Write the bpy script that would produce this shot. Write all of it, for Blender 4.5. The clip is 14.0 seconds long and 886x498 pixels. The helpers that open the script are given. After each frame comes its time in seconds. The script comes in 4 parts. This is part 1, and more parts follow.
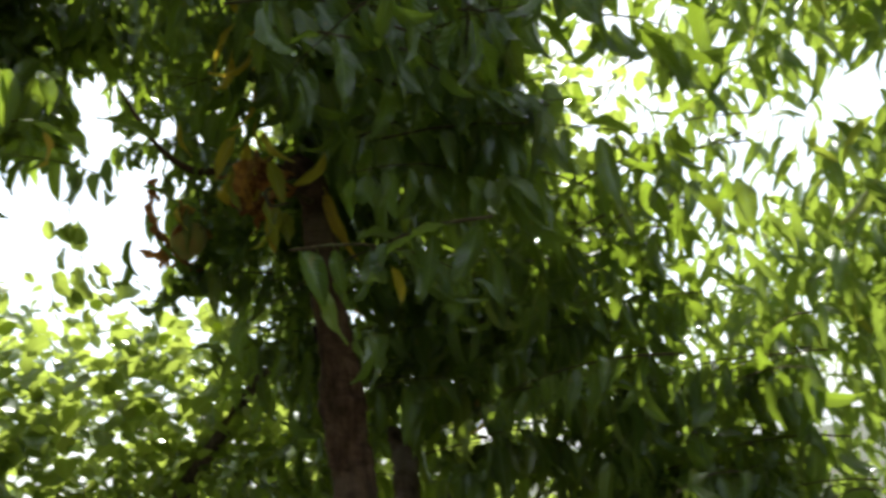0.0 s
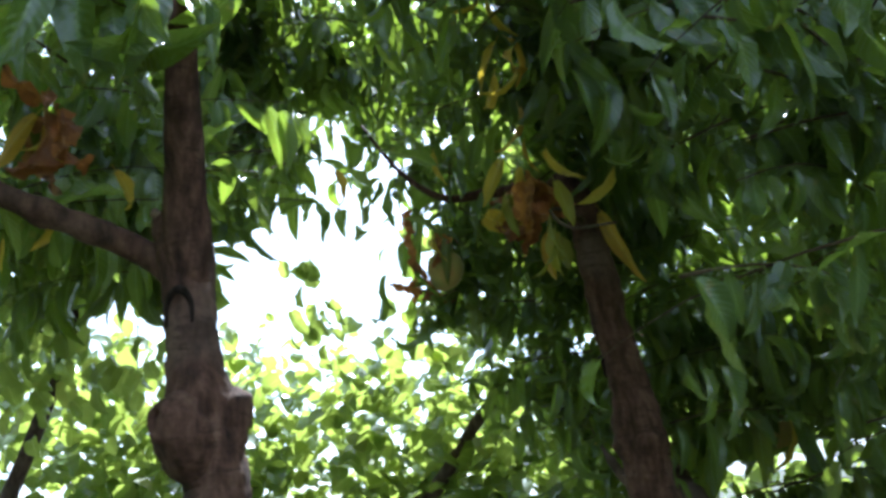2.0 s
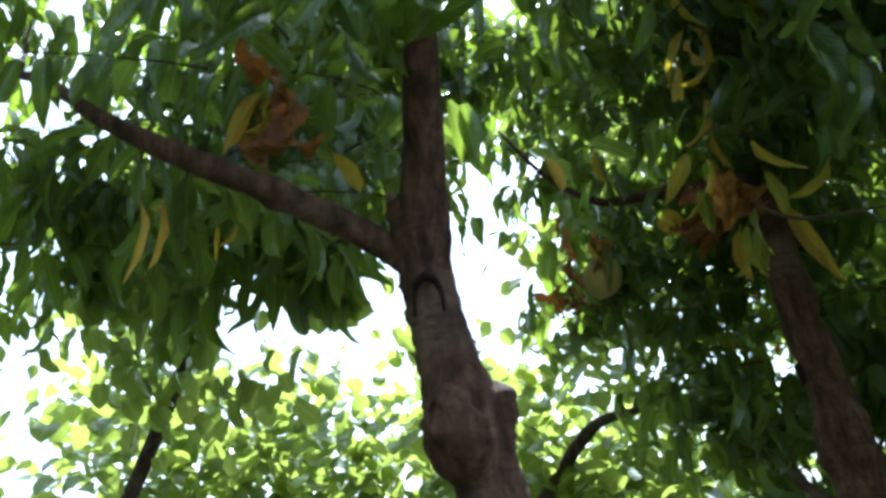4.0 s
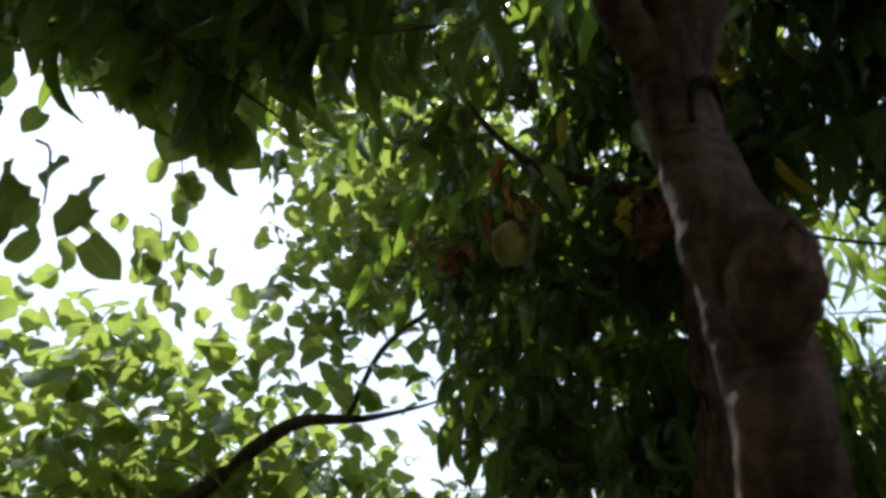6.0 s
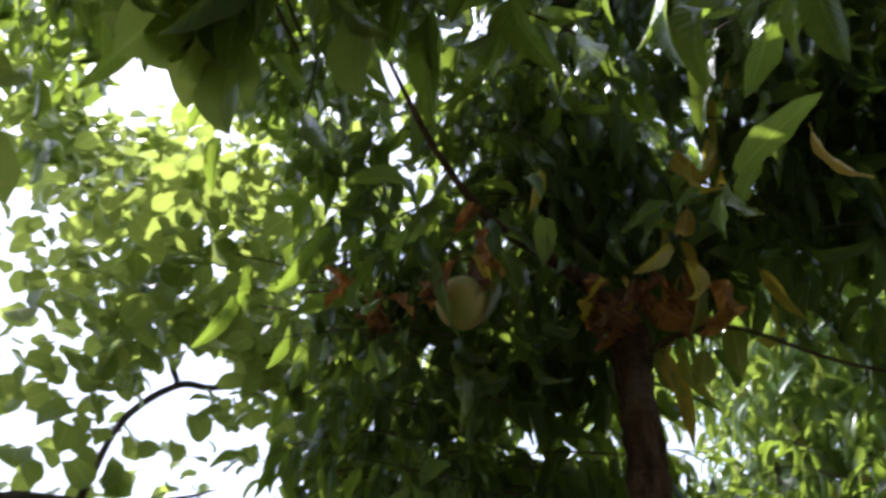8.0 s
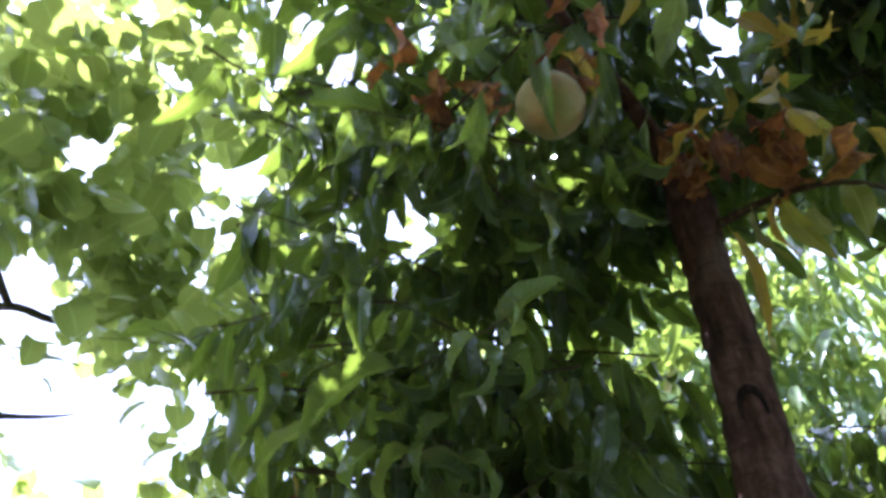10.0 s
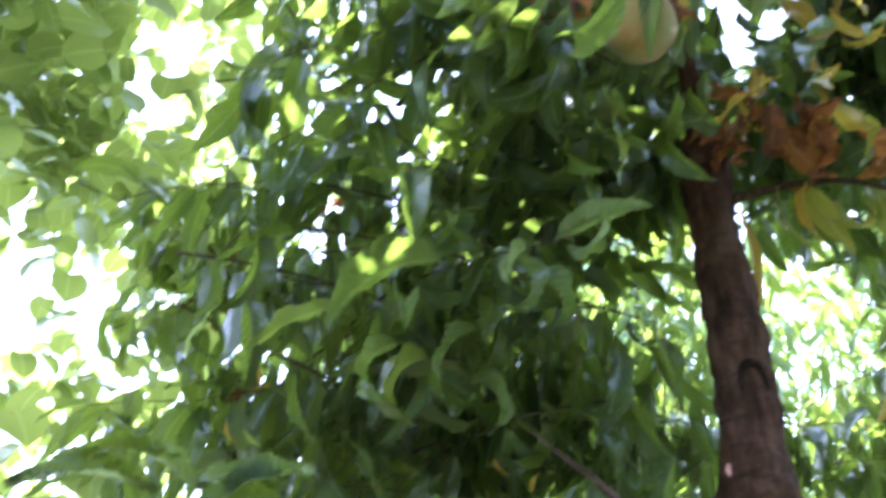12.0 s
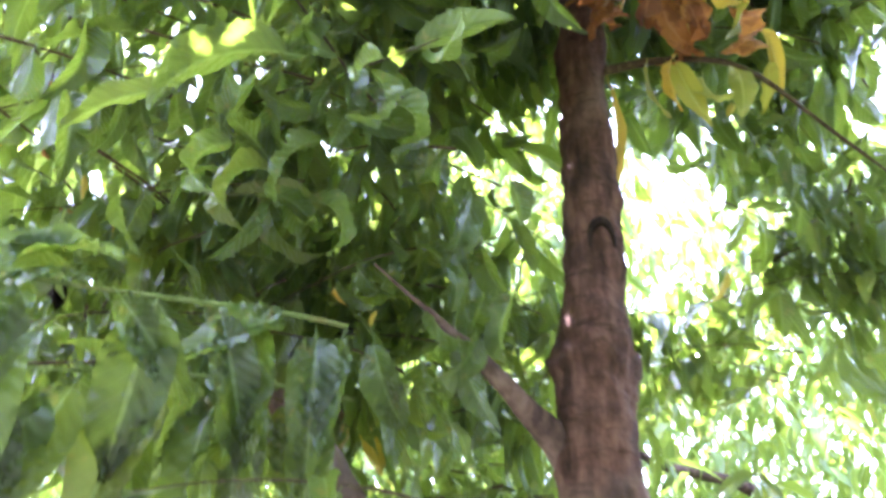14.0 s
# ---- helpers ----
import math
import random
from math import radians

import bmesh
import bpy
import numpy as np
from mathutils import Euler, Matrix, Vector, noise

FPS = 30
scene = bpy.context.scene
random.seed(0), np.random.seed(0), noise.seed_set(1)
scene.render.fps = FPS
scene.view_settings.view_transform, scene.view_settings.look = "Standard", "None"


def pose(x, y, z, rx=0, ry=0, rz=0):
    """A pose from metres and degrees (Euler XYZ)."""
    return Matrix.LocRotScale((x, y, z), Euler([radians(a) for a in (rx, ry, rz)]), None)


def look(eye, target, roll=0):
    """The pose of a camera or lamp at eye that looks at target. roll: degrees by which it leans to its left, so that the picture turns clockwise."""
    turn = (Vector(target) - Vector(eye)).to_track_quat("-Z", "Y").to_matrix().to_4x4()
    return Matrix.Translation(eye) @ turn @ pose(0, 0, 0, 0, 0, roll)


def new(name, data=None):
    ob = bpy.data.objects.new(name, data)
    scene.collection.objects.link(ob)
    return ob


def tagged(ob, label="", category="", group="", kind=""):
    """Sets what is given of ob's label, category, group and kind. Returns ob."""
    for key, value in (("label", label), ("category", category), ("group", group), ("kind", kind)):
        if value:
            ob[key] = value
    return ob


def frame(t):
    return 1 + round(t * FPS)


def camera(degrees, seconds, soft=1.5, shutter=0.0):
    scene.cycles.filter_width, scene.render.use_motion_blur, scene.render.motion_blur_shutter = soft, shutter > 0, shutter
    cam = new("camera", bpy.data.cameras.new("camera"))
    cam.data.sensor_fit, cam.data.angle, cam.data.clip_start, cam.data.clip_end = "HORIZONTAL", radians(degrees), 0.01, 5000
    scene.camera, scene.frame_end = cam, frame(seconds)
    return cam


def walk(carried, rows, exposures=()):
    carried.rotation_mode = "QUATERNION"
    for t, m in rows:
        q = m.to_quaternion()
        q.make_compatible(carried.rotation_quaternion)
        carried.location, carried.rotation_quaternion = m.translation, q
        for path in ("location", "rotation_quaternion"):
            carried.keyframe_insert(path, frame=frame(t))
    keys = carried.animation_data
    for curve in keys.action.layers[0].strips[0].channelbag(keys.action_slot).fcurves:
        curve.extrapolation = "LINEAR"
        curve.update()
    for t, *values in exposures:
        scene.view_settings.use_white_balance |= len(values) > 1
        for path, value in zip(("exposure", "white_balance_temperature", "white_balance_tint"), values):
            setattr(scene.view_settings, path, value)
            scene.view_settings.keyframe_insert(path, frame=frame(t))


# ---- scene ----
cam = camera(60.3, 14.0, soft=3.2, shutter=0.5)
PATH = [
    (0.0, (0.587, 0.353, 1.663), (-0.331, 2.043, 2.21), -6.9),
    (0.5, (0.544, 0.366, 1.694), (-0.504, 1.967, 2.277), -7.5),
    (1.0, (0.483, 0.367, 1.72), (-0.642, 1.903, 2.33), -7.0),
    (1.5, (0.428, 0.344, 1.721), (-0.76, 1.825, 2.35), -5.4),
    (2.0, (0.376, 0.316, 1.723), (-0.847, 1.763, 2.363), -7.3),
    (2.5, (0.35, 0.298, 1.715), (-0.873, 1.721, 2.411), -9.3),
    (2.7, (0.334, 0.28, 1.717), (-0.944, 1.65, 2.416), -9.7),
    (4.8, (-0.039, 0.192, 1.726), (-1.081, 1.717, 2.491), 0.2),
    (5.0, (-0.097, 0.205, 1.711), (-1.073, 1.767, 2.491), 4.2),
    (5.5, (-0.286, 0.258, 1.672), (-0.798, 2.003, 2.501), 5.8),
    (6.0, (-0.439, 0.261, 1.637), (-0.665, 2.071, 2.459), 3.1),
    (6.5, (-0.561, 0.298, 1.617), (-0.568, 2.102, 2.481), -2.0),
    (7.0, (-0.648, 0.393, 1.658), (-0.504, 2.167, 2.571), 1.8),
    (7.2, (-0.684, 0.414, 1.658), (-0.439, 2.159, 2.604), 2.9),
    (9.5, (-0.861, 0.9, 1.569), (0.067, 2.095, 2.877), -5.4),
    (10.0, (-0.863, 0.999, 1.558), (0.131, 2.207, 2.803), -2.3),
    (10.5, (-0.877, 1.077, 1.584), (0.338, 2.097, 2.802), -2.6),
    (11.0, (-0.894, 1.11, 1.589), (0.403, 2.014, 2.813), -2.7),
    (11.5, (-0.911, 1.136, 1.582), (0.397, 2.023, 2.808), -1.1),
    (12.0, (-0.917, 1.182, 1.559), (0.388, 2.161, 2.716), 2.2),
    (12.5, (-0.88, 1.242, 1.533), (0.317, 2.409, 2.629), -1.9),
    (13.0, (-0.808, 1.265, 1.545), (0.423, 2.271, 2.756), -2.0),
    (13.5, (-0.795, 1.25, 1.53), (0.624, 2.056, 2.685), -0.4),
    (14.0, (-0.831, 1.191, 1.496), (0.697, 1.969, 2.526), 1.6),
]
walk(cam, [(t, look(eye, aim, roll)) for t, eye, aim, roll in PATH], [(0, 1.12, 6100, 3), (1, 1.4, 6100, 3), (2, 1.85, 5000, 4), (5, 1.5, 5120, 1), (5.5, 0.65, 5300, 3), (6, 0.55, 5450, 9), (6.6, 0.2, 5700, 12), (7.2, 0.5, 5700, 14), (9.5, 2.45, 4800, 31), (10, 2.45, 4900, 30), (11, 3.35, 4950, 36), (11.5, 3.35, 4950, 35), (12, 3.35, 4800, 27), (12.5, 3.0, 4800, 22), (13, 3.0, 4750, 25), (13.5, 3.45, 5150, 30), (14, 4.4, 5100, 32)])

# ---- light ----
world = bpy.data.worlds.new("sky")
scene.world = world
world.use_nodes = True
wt = world.node_tree
sky = wt.nodes.new("ShaderNodeTexSky")
sky.sky_type = "NISHITA"
sky.sun_disc = False
SUN_EL, SUN_AZ = 56.0, -30.0  # degrees; azimuth from +y towards +x
sky.sun_elevation = radians(SUN_EL)
sky.sun_rotation = radians(SUN_AZ)
sky.dust_density = 3.5
wt.nodes["Background"].inputs["Strength"].default_value = 0.135
veil = wt.nodes.new("ShaderNodeMix")
veil.data_type = "RGBA"
veil.inputs[0].default_value = 0.55
veil.inputs[7].default_value = (6.6, 6.6, 6.7, 1)
wt.links.new(sky.outputs["Color"], veil.inputs[6])
wt.links.new(veil.outputs[2], wt.nodes["Background"].inputs["Color"])
sun = new("sun", bpy.data.lights.new("sun", "SUN"))
sun.data.energy = 5.0
sun.data.angle = radians(0.5)
sun.data.color = (1.0, 0.95, 0.86)
sun_dir = Vector((math.sin(radians(SUN_AZ)) * math.cos(radians(SUN_EL)), math.cos(radians(SUN_AZ)) * math.cos(radians(SUN_EL)), math.sin(radians(SUN_EL))))
sun.matrix_world = look(sun_dir * 30, (0, 0, 0))

# ---- materials ----
def shader(name):
    m = bpy.data.materials.new(name)
    m.use_nodes = True
    nt = m.node_tree
    return m, nt, nt.nodes["Principled BSDF"], nt.nodes["Material Output"]


def node(nt, kind, **values):
    n = nt.nodes.new(kind)
    for key, value in values.items():
        n.inputs[key.replace("_", " ")].default_value = value
    return n


def ramp(nt, fac, stops):
    r = nt.nodes.new("ShaderNodeValToRGB")
    els = r.color_ramp.elements
    while len(els) < len(stops):
        els.new(0.5)
    for el, (p, c) in zip(els, stops):
        el.position, el.color = p, (*c, 1)
    nt.links.new(fac, r.inputs["Fac"])
    return r.outputs["Color"]


def maths(nt, op, a, b=0.0):
    n = nt.nodes.new("ShaderNodeMath")
    n.operation = op
    for i, v in enumerate((a, b)):
        if isinstance(v, (int, float)):
            n.inputs[i].default_value = v
        else:
            nt.links.new(v, n.inputs[i])
    return n.outputs[0]


def mixed(nt, fac, a, b, blend="MIX"):
    n = nt.nodes.new("ShaderNodeMix")
    n.data_type, n.blend_type = "RGBA", blend
    for sock, v in ((n.inputs[0], fac), (n.inputs[6], a), (n.inputs[7], b)):
        if isinstance(v, (int, float)):
            sock.default_value = v
        elif isinstance(v, tuple):
            sock.default_value = (*v, 1)
        else:
            nt.links.new(v, sock)
    return n.outputs[2]


def leaf_material(name, stops, rib, through_light, rough, veins=11.0, share=0.35, spots=(0.2, 0.13, 0.03), spotted=0.1, ripple=0.22, coat=0.1, relief=0.0009):
    """A leaf blade: colour that varies leaf by leaf, pale ribs, rippled veins, light that shines through."""
    m, nt, bsdf, out = shader(name)
    geo = nt.nodes.new("ShaderNodeNewGeometry")
    info = nt.nodes.new("ShaderNodeObjectInfo")
    chance = maths(nt, "FRACT", maths(nt, "ADD", geo.outputs["Random Per Island"], info.outputs["Random"]))
    base = ramp(nt, chance, stops)
    coord = nt.nodes.new("ShaderNodeTexCoord")
    uv = nt.nodes.new("ShaderNodeSeparateXYZ")
    nt.links.new(coord.outputs["UV"], uv.inputs[0])
    along, across = uv.outputs[0], maths(nt, "ABSOLUTE", maths(nt, "SUBTRACT", uv.outputs[1], 0.5))
    midrib = maths(nt, "LESS_THAN", across, 0.04)
    wander = node(nt, "ShaderNodeTexNoise", Scale=38.0, Detail=1.0)
    nt.links.new(nt.nodes.new("ShaderNodeTexCoord").outputs["Object"], wander.inputs["Vector"])
    path = maths(nt, "MULTIPLY", maths(nt, "SUBTRACT", along, maths(nt, "MULTIPLY", across, 0.35)), veins * 6.28)
    vein = maths(nt, "SINE", maths(nt, "ADD", path, maths(nt, "MULTIPLY", wander.outputs["Fac"], 5.0)))
    line = maths(nt, "GREATER_THAN", vein, 0.96)
    mark = maths(nt, "MAXIMUM", midrib, maths(nt, "MULTIPLY", line, 0.25))
    patch = node(nt, "ShaderNodeTexNoise", Scale=60.0, Detail=3.0)
    broad = node(nt, "ShaderNodeTexNoise", Scale=14.0, Detail=2.0)
    nt.links.new(coord.outputs["Object"], patch.inputs["Vector"])
    nt.links.new(coord.outputs["Object"], broad.inputs["Vector"])
    base = mixed(nt, 0.5, base, ramp(nt, broad.outputs["Fac"], [(0.3, (0.55, 0.55, 0.55)), (0.7, (1, 1, 1))]), "MULTIPLY")
    base = mixed(nt, maths(nt, "MULTIPLY", mark, 0.7), base, rib)
    spot = maths(nt, "MULTIPLY", maths(nt, "GREATER_THAN", patch.outputs["Fac"], 0.72 - spotted * 0.5), 0.6)
    base = mixed(nt, spot, base, spots)
    nt.links.new(base, bsdf.inputs["Base Color"])
    nt.links.new(maths(nt, "ADD", maths(nt, "MULTIPLY", chance, 0.26), rough - 0.13), bsdf.inputs["Roughness"])
    bsdf.inputs["Specular IOR Level"].default_value = 0.55
    bsdf.inputs["Coat Weight"].default_value = coat
    bsdf.inputs["Coat Roughness"].default_value = 0.16
    bump = node(nt, "ShaderNodeBump", Strength=ripple, Distance=relief)
    nt.links.new(maths(nt, "ADD", maths(nt, "MULTIPLY", vein, maths(nt, "MULTIPLY", wander.outputs["Fac"], wander.outputs["Fac"])), maths(nt, "MULTIPLY", patch.outputs["Fac"], 2.0)), bump.inputs["Height"])
    nt.links.new(bump.outputs[0], bsdf.inputs["Normal"])
    glow = node(nt, "ShaderNodeBsdfTranslucent")
    nt.links.new(mixed(nt, 0.72, base, through_light), glow.inputs["Color"])
    mix = node(nt, "ShaderNodeMixShader", Fac=share)
    nt.links.new(bsdf.outputs[0], mix.inputs[1])
    nt.links.new(glow.outputs[0], mix.inputs[2])
    nt.links.new(mix.outputs[0], out.inputs["Surface"])
    return m


def bark_material(name, dark, mid, light, lichen, scale=1.0, rings=0.0):
    m, nt, bsdf, out = shader(name)
    coord = nt.nodes.new("ShaderNodeTexCoord")
    stretch = node(nt, "ShaderNodeMapping", Scale=(26 * scale, 26 * scale, 7 * scale))
    nt.links.new(coord.outputs["Object"], stretch.inputs["Vector"])
    bands = node(nt, "ShaderNodeTexNoise", Scale=2.2, Detail=6.0, Roughness=0.65)
    nt.links.new(stretch.outputs[0], bands.inputs["Vector"])
    fine = node(nt, "ShaderNodeTexNoise", Scale=170.0 * scale, Detail=4.0, Roughness=0.7)
    large = node(nt, "ShaderNodeTexNoise", Scale=7.0 * scale, Detail=3.0)
    for n in (fine, large):
        nt.links.new(coord.outputs["Object"], n.inputs["Vector"])
    base = ramp(nt, bands.outputs["Fac"], [(0.32, dark), (0.5, mid), (0.7, light)])
    base = mixed(nt, ramp(nt, large.outputs["Fac"], [(0.55, (0, 0, 0)), (0.72, (0.6, 0.6, 0.6))]), base, lichen)
    blotch = node(nt, "ShaderNodeTexNoise", Scale=19.0 * scale, Detail=4.0, Roughness=0.6)
    nt.links.new(coord.outputs["Object"], blotch.inputs["Vector"])
    base = mixed(nt, ramp(nt, blotch.outputs["Fac"], [(0.5, (0, 0, 0)), (0.66, (0.6, 0.6, 0.6))]), base, dark)
    if rings:
        squash = node(nt, "ShaderNodeMapping", Scale=(9 * scale, 9 * scale, 42 * scale))
        nt.links.new(coord.outputs["Object"], squash.inputs["Vector"])
        lines = node(nt, "ShaderNodeTexNoise", Scale=2.6, Detail=5.0, Roughness=0.7)
        nt.links.new(squash.outputs[0], lines.inputs["Vector"])
        base = mixed(nt, ramp(nt, lines.outputs["Fac"], [(0.54, (0, 0, 0)), (0.68, (rings, rings, rings))]), base, dark)
    base = mixed(nt, 0.35, base, ramp(nt, fine.outputs["Fac"], [(0.3, (0.35, 0.35, 0.35)), (0.7, (1.2, 1.15, 1.1))]), "MULTIPLY")
    nt.links.new(base, bsdf.inputs["Base Color"])
    bsdf.inputs["Roughness"].default_value = 0.9
    bsdf.inputs["Specular IOR Level"].default_value = 0.2
    bump = node(nt, "ShaderNodeBump", Strength=0.7, Distance=0.004)
    nt.links.new(maths(nt, "ADD", bands.outputs["Fac"], maths(nt, "MULTIPLY", fine.outputs["Fac"], 0.5)), bump.inputs["Height"])
    nt.links.new(bump.outputs[0], bsdf.inputs["Normal"])
    return m


PEACH_LEAF = leaf_material("peach_leaf_green", [(0.0, (0.021, 0.046, 0.011)), (0.45, (0.037, 0.075, 0.014)), (0.85, (0.064, 0.108, 0.018)), (1.0, (0.15, 0.155, 0.03))], (0.20, 0.27, 0.09), (0.37, 0.49, 0.035), 0.40, share=0.46, ripple=1.0, coat=0.8, relief=0.0024)
YELLOW_LEAF = leaf_material("peach_leaf_yellow", [(0.0, (0.42, 0.36, 0.03)), (0.6, (0.52, 0.37, 0.03)), (1.0, (0.48, 0.25, 0.03))], (0.55, 0.46, 0.12), (0.85, 0.60, 0.04), 0.5, spotted=0.15, share=0.45)
DRY_LEAF = leaf_material("dry_leaf_orange", [(0.0, (0.09, 0.034, 0.017)), (0.25, (0.20, 0.075, 0.025)), (0.5, (0.38, 0.15, 0.035)), (0.75, (0.54, 0.30, 0.045)), (0.9, (0.26, 0.09, 0.03)), (1.0, (0.50, 0.38, 0.22))], (0.5, 0.26, 0.09), (0.66, 0.25, 0.04), 0.7, share=0.36, spots=(0.10, 0.035, 0.02), spotted=0.4, ripple=0.9)
TURNING_LEAF = leaf_material("peach_leaf_turning", [(0.0, (0.08, 0.12, 0.02)), (0.5, (0.14, 0.17, 0.025)), (1.0, (0.28, 0.25, 0.03))], (0.36, 0.36, 0.1), (0.60, 0.58, 0.04), 0.5, share=0.48, spotted=0.15)
APRICOT_LEAF = leaf_material("apricot_leaf_green", [(0.0, (0.045, 0.095, 0.016)), (0.5, (0.075, 0.135, 0.022)), (0.9, (0.11, 0.165, 0.03)), (1.0, (0.2, 0.19, 0.04))], (0.2, 0.26, 0.08), (0.50, 0.58, 0.09), 0.36, veins=6.0, share=0.52, coat=0.3)
ORCHARD_LEAF = leaf_material("orchard_leaf_green", [(0.0, (0.05, 0.11, 0.02)), (0.6, (0.085, 0.16, 0.025)), (0.93, (0.12, 0.18, 0.03)), (1.0, (0.35, 0.26, 0.04))], (0.2, 0.28, 0.08), (0.42, 0.52, 0.06), 0.4, share=0.46, coat=0.3)
PEACH_BARK = bark_material("peach_bark", (0.020, 0.011, 0.007), (0.090, 0.045, 0.029), (0.165, 0.094, 0.063), (0.17, 0.122, 0.092), rings=0.7)
DARK_BARK = bark_material("apricot_bark", (0.02, 0.014, 0.012), (0.09, 0.06, 0.05), (0.17, 0.12, 0.10), (0.2, 0.17, 0.15))
PINK_BARK = bark_material("young_peach_bark", (0.05, 0.03, 0.024), (0.15, 0.095, 0.075), (0.25, 0.17, 0.14), (0.26, 0.2, 0.17), rings=0.4)
CUT_BARK = bark_material("knot_wood", (0.005, 0.003, 0.002), (0.017, 0.010, 0.007), (0.05, 0.03, 0.02), (0.04, 0.026, 0.018), 2.5)
PALE_WOOD = bark_material("pale_cut_wood", (0.12, 0.075, 0.045), (0.22, 0.15, 0.09), (0.32, 0.23, 0.15), (0.26, 0.2, 0.15), 3.0)
TWIG_BARK = bark_material("twig_bark", (0.04, 0.025, 0.012), (0.09, 0.06, 0.03), (0.14, 0.11, 0.05), (0.12, 0.13, 0.05), 3.0)
GREEN_STEM = bark_material("green_stem", (0.12, 0.16, 0.04), (0.2, 0.26, 0.07), (0.28, 0.33, 0.1), (0.3, 0.24, 0.09), 3.0)


def fruit_material():
    m, nt, bsdf, out = shader("peach_skin")
    coord = nt.nodes.new("ShaderNodeTexCoord")
    blush = node(nt, "ShaderNodeTexNoise", Scale=22.0, Detail=3.0)
    fleck = node(nt, "ShaderNodeTexNoise", Scale=260.0, Detail=2.0)
    for n in (blush, fleck):
        nt.links.new(coord.outputs["Object"], n.inputs["Vector"])
    base = ramp(nt, blush.outputs["Fac"], [(0.42, (0.28, 0.25, 0.05)), (0.58, (0.36, 0.25, 0.05)), (0.76, (0.38, 0.15, 0.04))])
    base = mixed(nt, 0.25, base, ramp(nt, fleck.outputs["Fac"], [(0.4, (0.6, 0.6, 0.55)), (0.6, (1, 1, 1))]), "MULTIPLY")
    nt.links.new(base, bsdf.inputs["Base Color"])
    bsdf.inputs["Roughness"].default_value = 0.7
    bsdf.inputs["Sheen Weight"].default_value = 0.12
    return m


PEACH_SKIN = fruit_material()


def ground_material():
    m, nt, bsdf, out = shader("orchard_soil")
    coord = nt.nodes.new("ShaderNodeTexCoord")
    big = node(nt, "ShaderNodeTexNoise", Scale=0.7, Detail=5.0)
    fine = node(nt, "ShaderNodeTexNoise", Scale=25.0, Detail=6.0)
    for n in (big, fine):
        nt.links.new(coord.outputs["Object"], n.inputs["Vector"])
    base = mixed(nt, ramp(nt, big.outputs["Fac"], [(0.4, (0, 0, 0)), (0.6, (1, 1, 1))]), (0.062, 0.045, 0.03), (0.035, 0.055, 0.016))
    base = mixed(nt, 0.6, base, ramp(nt, fine.outputs["Fac"], [(0.3, (0.4, 0.4, 0.4)), (0.7, (1.2, 1.2, 1.2))]), "MULTIPLY")
    nt.links.new(base, bsdf.inputs["Base Color"])
    bsdf.inputs["Roughness"].default_value = 0.95
    bump = node(nt, "ShaderNodeBump", Strength=0.8, Distance=0.03)
    nt.links.new(fine.outputs["Fac"], bump.inputs["Height"])
    nt.links.new(bump.outputs[0], bsdf.inputs["Normal"])
    return m


# ---- helpers for meshes ----
def linked(name, mesh, material, parent, label="", m=None):
    if not mesh.materials:
        mesh.materials.append(material)
    ob = new(name, mesh)
    ob.parent = parent
    if parent is not None:
        ob.matrix_parent_inverse = Matrix.Translation(-parent.location)
    if m is not None:
        ob.matrix_basis = m
    return tagged(ob, label)


def base_at(name, place, label, category, group="", kind=""):
    e = new(name)
    e.location = place
    e.empty_display_size = 0.1
    return tagged(e, label, category, group, kind)


def part(name, bm, material, parent, label=""):
    mesh = bpy.data.meshes.new(name)
    bm.to_mesh(mesh)
    bm.free()
    mesh.polygons.foreach_set("use_smooth", [True] * len(mesh.polygons))
    return linked(name, mesh, material, parent, label)


def spline(points, steps):
    """A smooth line (Catmull-Rom) through rows of x, y, z, radius."""
    p = [np.array(q, float) for q in points]
    p = [2 * p[0] - p[1], *p, 2 * p[-1] - p[-2]]
    out = []
    for i in range(1, len(p) - 2):
        for s in range(steps):
            u = s / steps
            out.append(0.5 * (2 * p[i] + (p[i + 1] - p[i - 1]) * u + (2 * p[i - 1] - 5 * p[i] + 4 * p[i + 1] - p[i + 2]) * u * u + (3 * p[i] - p[i - 1] - 3 * p[i + 1] + p[i + 2]) * u ** 3))
    out.append(p[-2])
    return out


def tube(bm, points, steps=6, sides=10, rough=0.06, seed=0.0, swell=()):
    """A limb: a round, uneven tube along points; swell: rows of (place along 0..1, height, spread) for collars."""
    line = spline(points, steps)
    rings, up = [], Vector((0.3, 0.9, 0.2)).normalized()
    n = len(line)
    for i, q in enumerate(line):
        a, b = line[max(i - 1, 0)], line[min(i + 1, n - 1)]
        d = Vector(b[:3] - a[:3]).normalized()
        side = d.cross(up).normalized()
        up = side.cross(d).normalized()
        c, r = Vector(q[:3]), max(q[3], 0.0006)
        for place, height, spread in swell:
            r *= 1 + height * math.exp(-((i / (n - 1) - place) / spread) ** 2)
        ring = []
        for k in range(sides):
            ang = k * 2 * math.pi / sides
            out = side * math.cos(ang) + up * math.sin(ang)
            wob = 1 + rough * 2 * noise.noise((c + out * r * 2) * 14 + Vector((seed, seed, 0))) + rough * 1.1 * noise.noise((c + out * r) * 55) + rough * 0.7 * noise.noise((c + out * r) * 130)
            ring.append(bm.verts.new(c + out * r * wob))
        rings.append(ring)
    for a, b in zip(rings, rings[1:]):
        for k in range(sides):
            bm.faces.new((a[k], a[(k + 1) % sides], b[(k + 1) % sides], b[k]))
    bm.faces.new(rings[0][::-1])
    bm.faces.new(rings[-1])
    return line


